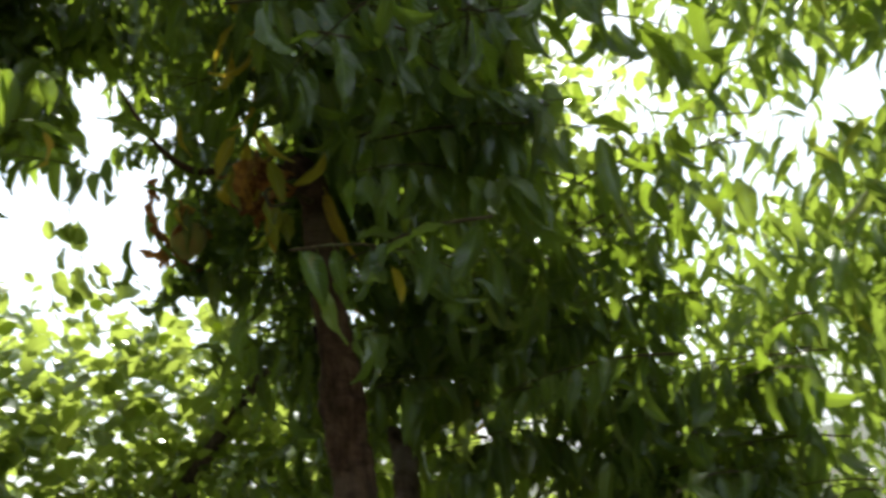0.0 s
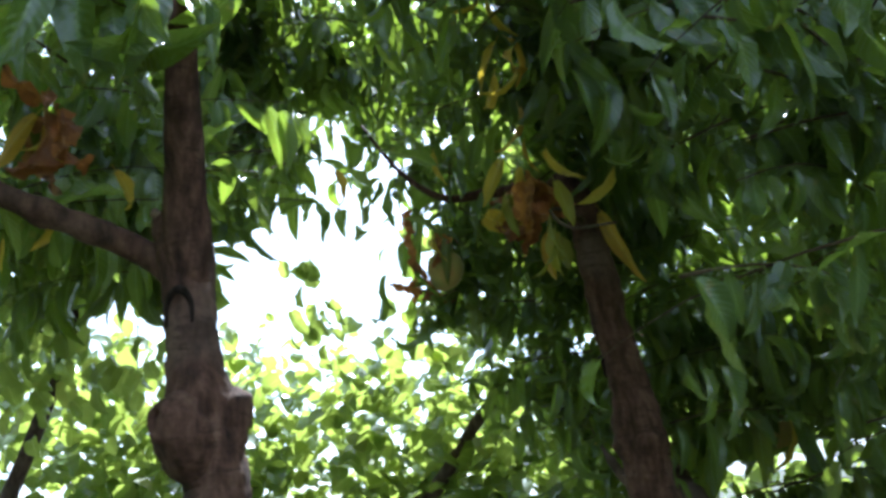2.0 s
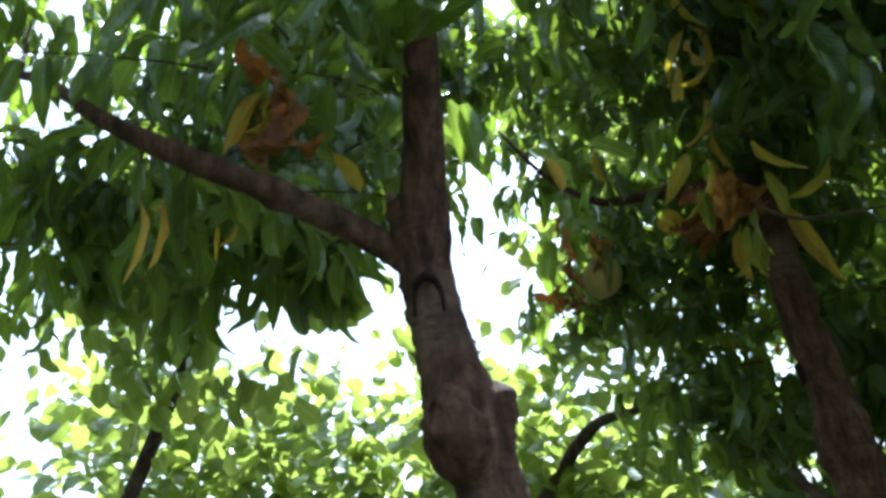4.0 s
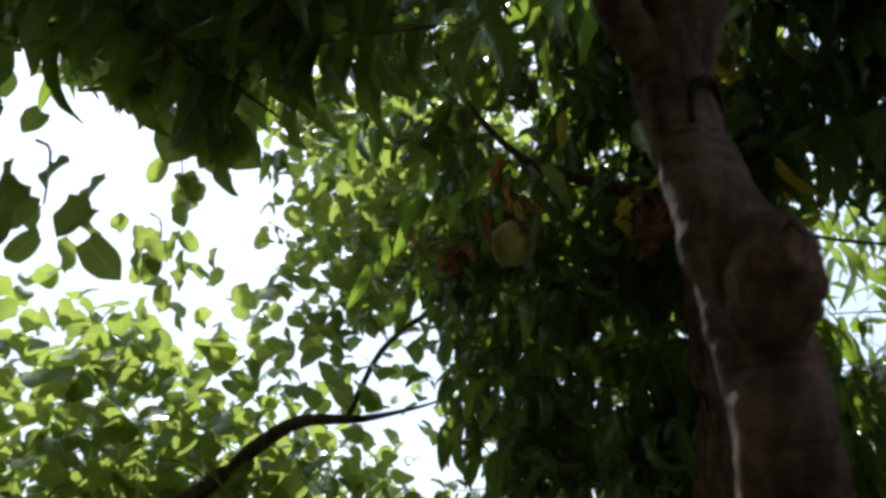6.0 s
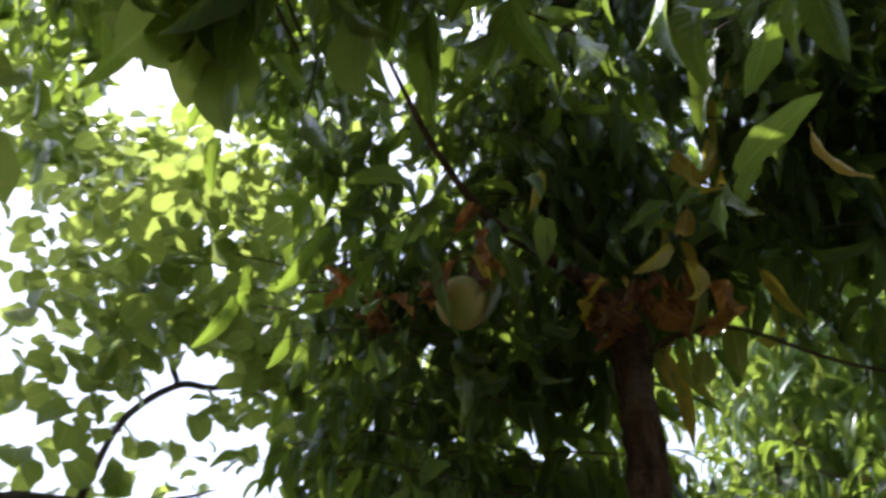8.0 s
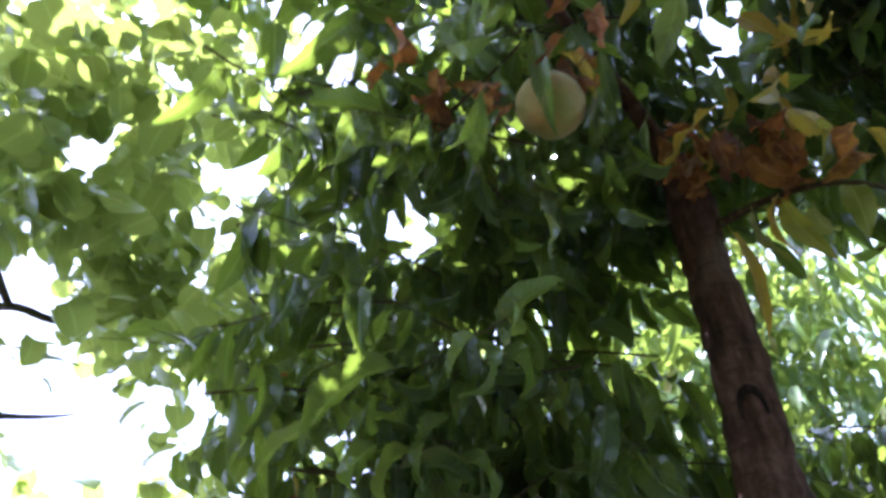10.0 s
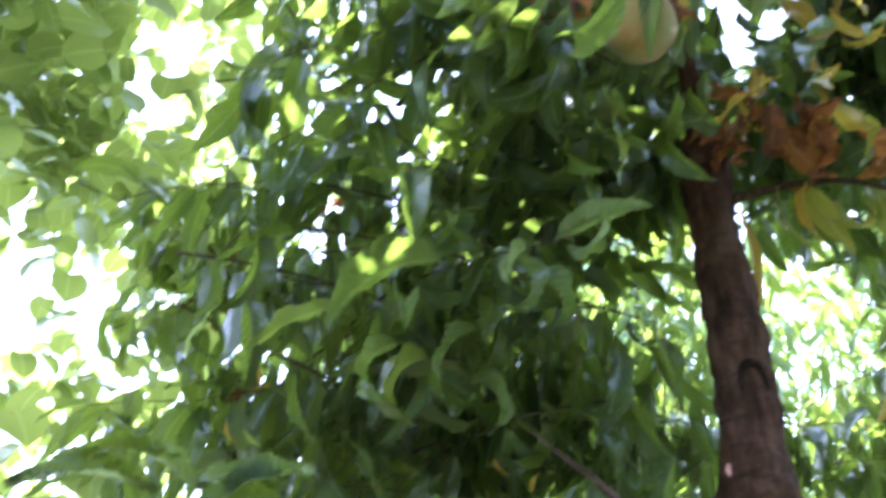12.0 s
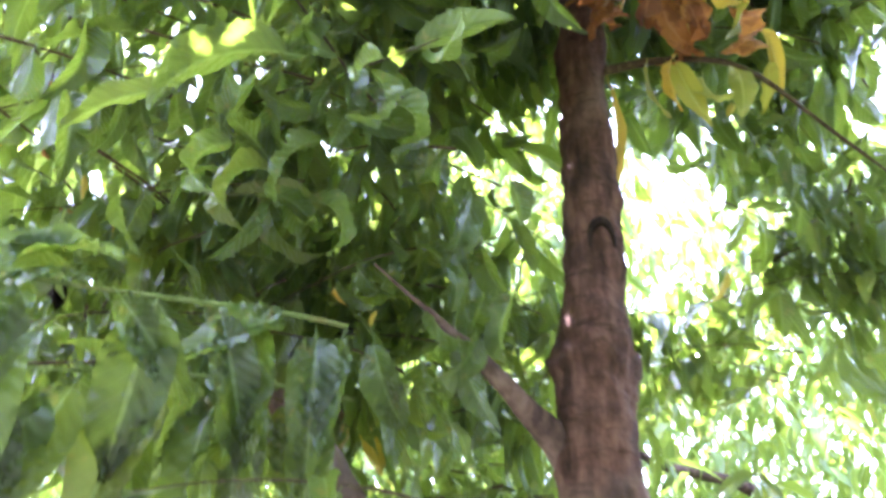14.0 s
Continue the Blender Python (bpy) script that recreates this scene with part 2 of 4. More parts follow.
def limb(name, points, material, parent, label="", steps=6, sides=12, rough=0.06, seed=0.0, swell=()):
    bm = bmesh.new()
    tube(bm, points, steps, sides, rough, seed, swell)
    return part(name, bm, material, parent, label)


def knot(name, place, out, size, parent, label):
    """A pruning scar: a raised, uneven ring of bark round a sunken, very dark hollow."""
    d = Vector(out).normalized()
    side = d.cross(Vector((0, 0, 1))).normalized()
    up = side.cross(d)

    def rings(profile, sides=24):
        bm = bmesh.new()
        loops = []
        for r, h in profile:
            loop = []
            for k in range(sides):
                a = k * 2 * math.pi / sides
                w = 1 + 0.3 * noise.noise(Vector((math.cos(a), math.sin(a), r)) * 1.3 + Vector(place) * 9) + 0.12 * noise.noise(Vector((math.cos(a), math.sin(a), r)) * 5)
                loop.append(bm.verts.new(Vector(place) + (side * math.cos(a) * 0.85 + up * math.sin(a) * 1.2) * r * size * w + d * h * size * (1 + 0.3 * math.sin(a + 1))))
            loops.append(loop)
        for a, b in zip(loops, loops[1:]):
            for k in range(sides):
                bm.faces.new((a[k], a[(k + 1) % sides], b[(k + 1) % sides], b[k]))
        bm.faces.new(loops[-1])
        bmesh.ops.recalc_face_normals(bm, faces=bm.faces)
        return bm

    scar = part(name, rings([(2.0, -0.9), (1.6, -0.3), (1.3, 0.15), (1.05, 0.32), (0.85, 0.2), (0.7, -0.2), (0.6, -0.8)]), PEACH_BARK, parent, label)
    hollow = part("hollow", rings([(1.25, 0.2), (1.12, 0.34), (0.96, 0.34), (0.8, 0.2), (0.6, -0.1), (0.4, -0.5), (0.2, -0.75)]), CUT_BARK, parent, "very dark sunken hollow")
    hollow.parent = scar
    hollow.matrix_parent_inverse = scar.matrix_parent_inverse.inverted() @ hollow.matrix_parent_inverse
    return scar


# ---- leaves ----
def blade(length, width, droop, fold, wave, twist, shape, rng, rows=8, half=2, petiole=0.12, power=1.1, crinkle=0.0):
    """One leaf as arrays: it grows along +x from the origin, its face up, and bends down by droop (radians)."""
    cols = 2 * half + 1
    verts, uvs, faces = [], [], []
    x = z = ang = 0.0
    x, z = petiole * length, 0.0
    phase = rng.uniform(0, 6.28)
    for i in range(rows + 1):
        s = i / rows
        ang = -droop * s ** power
        if i:
            x += length / rows * math.cos(ang)
            z += length / rows * math.sin(ang)
        if shape == "lance":
            w = width * 0.5 * (math.sin(math.pi * min(1.0, 0.04 + 0.96 * s) ** 0.82)) ** 0.8 * (1 - 0.25 * s)
        else:
            w = width * 0.5 * (max(0.0, 1 - ((s - 0.42) / 0.6) ** 2)) ** 0.62 if s < 0.8 else width * 0.5 * 0.665 * ((1 - s) / 0.2) ** 0.9
        w = max(w, 0.0008)
        for j in range(cols):
            v = (j - half) / half
            edge = wave * abs(v) ** 1.5 * math.sin(phase + s * 15 + (1.3 if v > 0 else 0)) * width
            puff = crinkle * width * abs(v) * (1.2 - abs(v)) * (0.55 + 0.9 * math.sin(s * 7 + phase * 5 + v * 2)) * math.sin(phase * 3 + (s - 0.3 * abs(v)) * 62 + 2.0 * math.sin(s * 9 + phase) + (2.1 if v > 0 else 0))
            lift = fold * abs(v) * w + edge + puff
            y = v * w * math.cos(fold * 0.6)
            tw = twist * s
            yy, zz = y * math.cos(tw) - lift * math.sin(tw), y * math.sin(tw) + lift * math.cos(tw)
            verts.append((x - zz * math.sin(ang), yy, z + zz * math.cos(ang)))
            uvs.append((s, 0.5 + 0.5 * v))
    for i in range(rows):
        for j in range(cols - 1):
            a = i * cols + j
            faces.append((a, a + 1, a + cols + 1, a + cols))
    if petiole:
        n, r = len(verts), 0.0009
        for px, r2 in ((0.0, r), (petiole * length * 1.05, r)):
            for k in range(3):
                verts.append((px, r2 * math.cos(k * 2.09), r2 * math.sin(k * 2.09)))
                uvs.append((0.0, 0.5))
        for k in range(3):
            faces.append((n + k, n + (k + 1) % 3, n + 3 + (k + 1) % 3, n + 3 + k))
    return np.array(verts, np.float32), np.array(uvs, np.float32), np.array(faces, np.int32)


def mesh_of(name, verts, uvs, faces, material):
    mesh = bpy.data.meshes.new(name)
    mesh.vertices.add(len(verts))
    mesh.vertices.foreach_set("co", verts.ravel())
    nf = len(faces)
    mesh.loops.add(nf * 4)
    mesh.loops.foreach_set("vertex_index", faces.ravel())
    mesh.polygons.add(nf)
    mesh.polygons.foreach_set("loop_start", np.arange(nf, dtype=np.int32) * 4)
    mesh.polygons.foreach_set("loop_total", np.full(nf, 4, np.int32))
    mesh.polygons.foreach_set("use_smooth", np.ones(nf, bool))
    layer = mesh.uv_layers.new(name="UVMap")
    layer.data.foreach_set("uv", uvs[faces.ravel()].ravel())
    mesh.materials.append(material)
    mesh.update(calc_edges=True)
    return mesh


def cloud(name, kinds, poses, material, parent, label):
    """Many leaves, too many to pick apart, joined into one mesh. poses: rows of (kind, 4x4)."""
    vs, us, fs, n = [], [], [], 0
    for k, m in poses:
        v, u, f = kinds[k]
        m = np.array(m)
        vs.append(v @ m[:3, :3].T + m[:3, 3])
        us.append(u)
        fs.append(f + n)
        n += len(v)
    mesh = mesh_of(name, np.concatenate(vs).astype(np.float32), np.concatenate(us), np.concatenate(fs), material)
    return tagged(linked(name, mesh, material, parent, label), kind="stuff")


def leaf_pose(place, way, face, scale=1.0):
    """The pose of a leaf that grows from place along way, its face towards face."""
    x = Vector(way).normalized()
    y = Vector(face).cross(x)
    if y.length < 1e-3:
        y = Vector((0, 1, 0)).cross(x)
    y.normalize()
    m = Matrix((x, y, x.cross(y))).transposed().to_4x4()
    return Matrix.Translation(place) @ m @ Matrix.Diagonal((scale, scale, scale, 1))


rng = random.Random(11)
LANCE = [blade(rng.uniform(0.085, 0.125), rng.uniform(0.030, 0.042), rng.uniform(0.4, 2.8), rng.uniform(0.2, 0.9), rng.uniform(0.03, 0.11), rng.uniform(-1.1, 1.1), "lance", rng, power=rng.uniform(0.4, 1.2)) for _ in range(20)]
LANCE_NEAR = [blade(rng.uniform(0.095, 0.13), rng.uniform(0.034, 0.046), rng.uniform(0.4, 2.8), rng.uniform(0.25, 0.9), rng.uniform(0.04, 0.12), rng.uniform(-1.1, 1.1), "lance", rng, rows=26, half=4, power=rng.uniform(0.4, 1.2), crinkle=0.15) for _ in range(14)]
LANCE_FAR = [blade(rng.uniform(0.09, 0.13), rng.uniform(0.024, 0.032), rng.uniform(0.5, 1.5), rng.uniform(0.2, 0.6), 0.03, rng.uniform(-0.5, 0.5), "lance", rng, rows=5, half=1, petiole=0.0) for _ in range(8)]
ROUND_FAR = [blade(rng.uniform(0.06, 0.085), rng.uniform(0.054, 0.074), rng.uniform(0.2, 0.9), rng.uniform(0.1, 0.45), 0.03, rng.uniform(-0.3, 0.3), "round", rng, rows=5, half=1) for _ in range(8)]
STRAIGHT = blade(0.125, 0.03, 0.35, 0.5, 0.05, 0.5, "lance", rng)
DRY = [blade(rng.uniform(0.07, 0.11), rng.uniform(0.034, 0.052), rng.uniform(0.3, 2.6), rng.uniform(0.5, 1.2), rng.uniform(0.12, 0.26), rng.uniform(-2.4, 2.4), "lance", rng, rows=18, half=4, crinkle=0.3, power=rng.uniform(0.5, 1.6)) for _ in range(10)]

# ---- gaps fitted to the camera's view of sky and far trees: eye, direction, spread ----
SKY_GAPS_A = [
    (0.59, 0.35, 1.66, -0.806, 0.505, 0.309, 0.067),
    (0.59, 0.35, 1.66, -0.724, 0.521, 0.452, 0.046),
    (0.59, 0.35, 1.66, 0.039, 0.923, 0.382, 0.067),
    (0.43, 0.34, 1.72, -0.778, 0.552, 0.300, 0.063),
    (0.43, 0.34, 1.72, -0.677, 0.575, 0.459, 0.044),
    (0.33, 0.28, 1.72, -0.749, 0.598, 0.285, 0.070),
    (0.33, 0.28, 1.72, -0.636, 0.620, 0.459, 0.046),
    (0.33, 0.28, 1.72, -0.621, 0.707, 0.338, 0.033),
    (-0.10, 0.20, 1.71, -0.823, 0.400, 0.403, 0.044),
    (-0.10, 0.20, 1.71, -0.719, 0.598, 0.354, 0.052),
    (-0.10, 0.20, 1.71, -0.522, 0.779, 0.347, 0.070),
    (-0.10, 0.20, 1.71, -0.612, 0.744, 0.268, 0.030),
    (-0.56, 0.30, 1.62, -0.456, 0.724, 0.518, 0.059),
]
SKY_GAPS_B = [
    (-0.56, 0.30, 1.62, -0.339, 0.823, 0.455, 0.070),
    (-0.56, 0.30, 1.62, -0.059, 0.984, 0.167, 0.067),
    (-0.56, 0.30, 1.62, -0.143, 0.966, 0.215, 0.037),
    (-0.68, 0.41, 1.66, -0.331, 0.798, 0.503, 0.126),
    (-0.68, 0.41, 1.66, 0.007, 0.928, 0.372, 0.037),
    (-0.68, 0.41, 1.66, -0.093, 0.980, 0.174, 0.044),
    (-0.68, 0.41, 1.66, 0.552, 0.768, 0.325, 0.037),
    (-0.86, 0.90, 1.57, -0.056, 0.640, 0.766, 0.104),
    (-0.86, 0.90, 1.57, 0.218, 0.724, 0.654, 0.044),
    (-0.86, 0.90, 1.57, 0.153, 0.903, 0.401, 0.074),
    (-0.86, 0.90, 1.57, 0.055, 0.877, 0.478, 0.052),
    (-0.86, 1.00, 1.56, 0.234, 0.685, 0.690, 0.037),
    (-0.86, 1.00, 1.56, 0.206, 0.892, 0.403, 0.081),
]
SKY_GAPS_C = [
    (-0.86, 1.00, 1.56, 0.076, 0.740, 0.669, 0.026),
    (-0.86, 1.00, 1.56, 0.064, 0.839, 0.541, 0.033),
    (-0.89, 1.11, 1.59, 0.273, 0.665, 0.695, 0.056),
    (-0.89, 1.11, 1.59, 0.346, 0.813, 0.468, 0.033),
    (-0.88, 1.24, 1.53, 0.252, 0.840, 0.480, 0.042),
    (-0.88, 1.24, 1.53, 0.264, 0.918, 0.297, 0.045),
    (-0.88, 1.24, 1.53, 0.287, 0.652, 0.702, 0.044),
    (-0.81, 1.26, 1.54, 0.225, 0.645, 0.730, 0.056),
    (-0.56, 0.30, 1.62, -0.214, 0.767, 0.604, 0.033),
    (-0.65, 0.39, 1.66, -0.153, 0.766, 0.625, 0.036),
    (-0.65, 0.39, 1.66, -0.013, 0.931, 0.366, 0.033),
    (-0.81, 1.26, 1.54, 0.250, 0.816, 0.521, 0.044),
    (-0.81, 1.26, 1.54, 0.373, 0.750, 0.545, 0.016),
]
SKY_GAPS_D = [
    (-0.81, 1.26, 1.54, 0.449, 0.748, 0.489, 0.015),
    (0.43, 0.34, 1.72, -0.400, 0.916, 0.033, 0.031),
    (0.48, 0.37, 1.72, -0.427, 0.902, 0.056, 0.033),
    (-0.10, 0.20, 1.71, -0.235, 0.922, 0.308, 0.019),
    (-0.10, 0.20, 1.71, -0.135, 0.968, 0.213, 0.021),
    (-0.10, 0.20, 1.71, -0.267, 0.957, 0.114, 0.015),
    (-0.10, 0.20, 1.71, -0.128, 0.981, 0.143, 0.021),
    (-0.10, 0.20, 1.71, -0.216, 0.851, 0.479, 0.010),
]
SKY_GAPS_E = [
    (-0.89, 1.11, 1.59, 0.604, 0.119, 0.788, 0.014),
    (-0.89, 1.11, 1.59, 0.648, 0.160, 0.745, 0.011),
    (-0.83, 1.19, 1.50, 0.689, 0.267, 0.673, 0.019),
    (-0.83, 1.19, 1.50, 0.678, 0.204, 0.706, 0.015),
    (-0.83, 1.19, 1.50, 0.768, -0.139, 0.625, 0.024),
    (-0.80, 1.25, 1.53, 0.701, 0.228, 0.676, 0.017),
    (-0.86, 0.90, 1.57, 0.556, 0.358, 0.750, 0.013),
    (-0.86, 0.90, 1.57, 0.630, 0.251, 0.735, 0.013),
    (-0.29, 0.26, 1.67, 0.240, 0.741, 0.627, 0.015),
    (-0.29, 0.26, 1.67, 0.251, 0.796, 0.551, 0.013),
    (-0.44, 0.26, 1.64, 0.324, 0.749, 0.578, 0.011),
    (-0.44, 0.26, 1.64, 0.365, 0.830, 0.422, 0.013),
    (-0.65, 0.39, 1.66, 0.534, 0.777, 0.334, 0.029),
    (0.35, 0.30, 1.72, -0.290, 0.922, 0.256, 0.020),
]
SKY_GAPS = SKY_GAPS_A + SKY_GAPS_B + SKY_GAPS_C + SKY_GAPS_D + SKY_GAPS_E
NEAR_GAPS_A = [
    (0.59, 0.35, 1.66, -0.808, 0.574, 0.135, 0.141),
    (0.59, 0.35, 1.66, -0.047, 0.965, 0.259, 0.126),
    (0.59, 0.35, 1.66, -0.036, 0.998, 0.056, 0.074),
    (0.43, 0.34, 1.72, -0.785, 0.606, 0.126, 0.148),
    (0.43, 0.34, 1.72, -0.099, 0.884, 0.458, 0.044),
    (0.33, 0.28, 1.72, -0.674, 0.731, 0.106, 0.126),
    (0.33, 0.28, 1.72, -0.934, 0.304, 0.185, 0.089),
    (-0.10, 0.20, 1.71, -0.644, 0.746, 0.168, 0.163),
    (-0.10, 0.20, 1.71, -0.820, 0.548, 0.162, 0.111),
    (-0.56, 0.30, 1.62, -0.372, 0.885, 0.281, 0.170),
    (-0.56, 0.30, 1.62, -0.168, 0.899, 0.405, 0.059),
    (-0.68, 0.41, 1.66, -0.233, 0.921, 0.313, 0.170),
    (-0.86, 0.90, 1.57, 0.057, 0.707, 0.705, 0.148),
]
NEAR_GAPS_B = [
    (-0.86, 0.90, 1.57, 0.044, 0.834, 0.550, 0.111),
    (-0.86, 0.90, 1.57, 0.793, 0.405, 0.454, 0.074),
    (-0.89, 1.11, 1.59, 0.885, 0.166, 0.434, 0.081),
    (-0.89, 1.11, 1.59, 0.281, 0.756, 0.591, 0.074),
    (-0.88, 1.24, 1.53, 0.204, 0.785, 0.584, 0.111),
    (-0.83, 1.19, 1.50, 0.840, 0.092, 0.535, 0.074),
    (-0.83, 1.19, 1.50, 0.951, 0.008, 0.310, 0.089),
    (-0.83, 1.19, 1.50, 0.777, 0.253, 0.576, 0.033),
    (-0.83, 1.19, 1.50, 0.831, 0.467, 0.303, 0.044),
    (-0.80, 1.25, 1.53, 0.797, 0.190, 0.573, 0.037),
    (-0.56, 0.30, 1.62, -0.218, 0.824, 0.524, 0.056),
    (-0.56, 0.30, 1.62, -0.121, 0.859, 0.498, 0.044),
    (-0.81, 1.26, 1.54, 0.823, 0.159, 0.545, 0.044),
]
NEAR_GAPS_C = [
    (-0.88, 1.24, 1.53, 0.810, 0.134, 0.571, 0.059),
    (-0.44, 0.26, 1.64, 0.382, 0.838, 0.390, 0.026),
    (-0.80, 1.25, 1.53, 0.741, 0.171, 0.649, 0.018),
    (-0.83, 1.19, 1.50, 0.754, 0.343, 0.560, 0.020),
]
NEAR_GAPS = NEAR_GAPS_A + NEAR_GAPS_B + NEAR_GAPS_C


# gaps through which the sun reaches the big limb's side
SUN_GAPS = [(x, y, z, sun_dir.x, sun_dir.y, sun_dir.z, 0.055) for x, y, z in ((-0.305, 0.755, 1.72), (-0.315, 0.755, 1.80), (-0.33, 0.75, 1.90), (-0.345, 0.75, 1.99))]
SKY_GAPS = SKY_GAPS + SUN_GAPS


def in_gap(p, rows, margin=0.0, reach=99.0, share=1.0):
    for x, y, z, dx, dy, dz, spread in rows:
        vx, vy, vz = p[0] - x, p[1] - y, p[2] - z
        s = vx * dx + vy * dy + vz * dz
        if 0 < s < reach:
            d2 = vx * vx + vy * vy + vz * vz - s * s
            if d2 < (s * spread * share + margin) ** 2:
                return True
    return False


# the camera's own path; leaves too close to it are left out
CAMERA_TRACK = [Vector(p) for p in ((0.59, 0.35, 1.66), (0.35, 0.3, 1.71), (-0.1, 0.2, 1.71), (-0.56, 0.3, 1.62), (-0.7, 0.5, 1.65), (-0.86, 0.9, 1.57), (-0.9, 1.14, 1.58), (-0.8, 1.22, 1.5))]


# camera sight lines kept clear of leaves to fit its view: from, to, radius
CLEAR_A = [
    (0.54, 0.37, 1.69, -0.20, 1.27, 2.15, 0.085),
    (0.35, 0.30, 1.72, -0.20, 1.27, 2.15, 0.08),
    (0.43, 0.34, 1.72, -0.17, 1.34, 1.86, 0.06),
    (0.35, 0.30, 1.72, -0.12, 1.32, 2.05, 0.06),
    (0.35, 0.30, 1.72, -0.46, 1.26, 2.10, 0.06),
    (-0.10, 0.20, 1.71, -0.22, 1.24, 2.15, 0.08),
    (-0.10, 0.20, 1.71, -0.17, 1.33, 1.90, 0.06),
    (-0.56, 0.30, 1.62, -0.47, 1.24, 2.11, 0.07),
    (0.38, 0.32, 1.72, -0.165, 1.13, 2.36, 0.06),
    (0.40, 0.33, 1.72, -0.16, 1.16, 2.26, 0.05),
]
CLEAR_B = [
    (-0.86, 0.90, 1.57, -0.23, 1.27, 2.16, 0.08),
    (-0.86, 0.90, 1.57, -0.48, 1.28, 2.12, 0.07),
    (-0.89, 1.11, 1.59, -0.22, 1.27, 2.15, 0.075),
    (-0.89, 1.11, 1.59, -0.48, 1.29, 2.12, 0.07),
    (-0.89, 1.11, 1.59, -0.20, 1.33, 1.98, 0.055),
    (-0.83, 1.19, 1.50, -0.19, 1.34, 1.78, 0.06),
    (-0.83, 1.19, 1.50, -0.19, 1.34, 1.92, 0.055),
    (-0.83, 1.19, 1.50, -0.20, 1.33, 2.12, 0.06),
    (-0.83, 1.19, 1.50, -0.16, 1.44, 1.73, 0.045),
    (-0.83, 1.19, 1.50, -0.26, 1.62, 1.73, 0.045),
    (-0.80, 1.22, 1.50, -0.38, 1.50, 1.75, 0.085),
    (-0.80, 1.22, 1.50, -0.52, 1.54, 1.72, 0.10),
]


def in_clear(p):
    for x, y, z, x1, y1, z1, room in CLEAR_A + CLEAR_B:
        a, ab = Vector((x, y, z)), Vector((x1 - x, y1 - y, z1 - z))
        u = max(0.0, min(1.0, (Vector(p) - a).dot(ab) / ab.length_squared))
        if (Vector(p) - a - ab * u).length < room * (0.35 + 0.65 * u):
            return True
    return False


def near_camera_track(p, room):
    p = Vector(p)
    for a, b in zip(CAMERA_TRACK, CAMERA_TRACK[1:]):
        ab = b - a
        u = max(0.0, min(1.0, (p - a).dot(ab) / ab.length_squared))
        if (p - a - ab * u).length < room:
            return True
    return False


# ---- ground ----
bm = bmesh.new()
STEPS = [-400, -120, -40, -15, -8, -5, -3, -2, -1, 0, 1, 2, 3, 5, 8, 15, 40, 120, 400]
grid = [[bm.verts.new((x, y, 0.05 * noise.noise(Vector((x, y, 0)) * 0.6) - 0.03)) for x in STEPS] for y in STEPS]
for r0, r1 in zip(grid, grid[1:]):
    for k in range(len(STEPS) - 1):
        bm.faces.new((r0[k], r0[k + 1], r1[k + 1], r1[k]))
tagged(part("ground", bm, ground_material(), None), "bare orchard soil with patches of short grass", "ground", kind="structure")

# ---- the peach tree ----
peach_tree = base_at("peach_tree", (-0.12, 1.15, 0), "peach tree with drooping green leaves, some dry and orange", "tree")
limb("trunk", [(-0.12, 1.15, -0.08, 0.085), (-0.13, 1.15, 0.35, 0.07), (-0.14, 1.14, 0.8, 0.064), (-0.15, 1.14, 1.15, 0.06)], PEACH_BARK, peach_tree)
LIMB_A = [(-0.15, 1.13, 1.05, 0.05), (-0.23, 0.92, 1.4, 0.04), (-0.284, 0.751, 1.7, 0.032), (-0.295, 0.734, 1.775, 0.0315), (-0.307, 0.726, 1.838, 0.0305), (-0.325, 0.729, 1.916, 0.0265), (-0.337, 0.731, 1.985, 0.0275), (-0.339, 0.73, 2.03, 0.0275)]
limb("limb", LIMB_A, PEACH_BARK, peach_tree, "grey-brown limb with pruning scars", steps=22, sides=40, rough=0.085, swell=((0.6, 0.13, 0.03), (0.95, 0.08, 0.04)))
LIMB_AR = [(-0.336, 0.731, 1.98, 0.026), (-0.321, 0.720, 2.04, 0.0255), (-0.299, 0.708, 2.10, 0.0216), (-0.275, 0.692, 2.18, 0.018), (-0.252, 0.678, 2.30, 0.0158), (-0.25, 0.685, 2.52, 0.0115), (-0.27, 0.74, 2.8, 0.008)]
limb("limb", LIMB_AR, PEACH_BARK, peach_tree, steps=8, sides=16, seed=3.0)
LIMB_AL = [(-0.34, 0.735, 1.99, 0.019), (-0.378, 0.696, 2.03, 0.0155), (-0.394, 0.645, 2.052, 0.0145), (-0.407, 0.606, 2.066, 0.0135), (-0.438, 0.572, 2.092, 0.0125), (-0.48, 0.54, 2.122, 0.0115), (-0.55, 0.5, 2.18, 0.0095), (-0.66, 0.47, 2.28, 0.0075), (-0.78, 0.48, 2.36, 0.0055), (-0.9, 0.52, 2.47, 0.003), (-0.98, 0.55, 2.6, 0.0015)]
limb("limb", LIMB_AL, PEACH_BARK, peach_tree, steps=8, sides=14, rough=0.1, seed=5.0, swell=((0.3, 0.28, 0.025), (0.43, 0.15, 0.02)))
limb("stub", [(-0.339, 0.727, 1.98, 0.022), (-0.341, 0.714, 2.025, 0.0185), (-0.342, 0.708, 2.048, 0.0165), (-0.343, 0.706, 2.062, 0.009)], PEACH_BARK, peach_tree, "rounded stub of a pruned side branch", steps=6, sides=18, rough=0.13, seed=31.0)
limb("cut_end", [(-0.341, 0.700, 2.056, 0.0062), (-0.341, 0.694, 2.060, 0.0058), (-0.341, 0.692, 2.061, 0.003)], PALE_WOOD, peach_tree, "pale sawn end of the stub", steps=2, sides=12, rough=0.1)
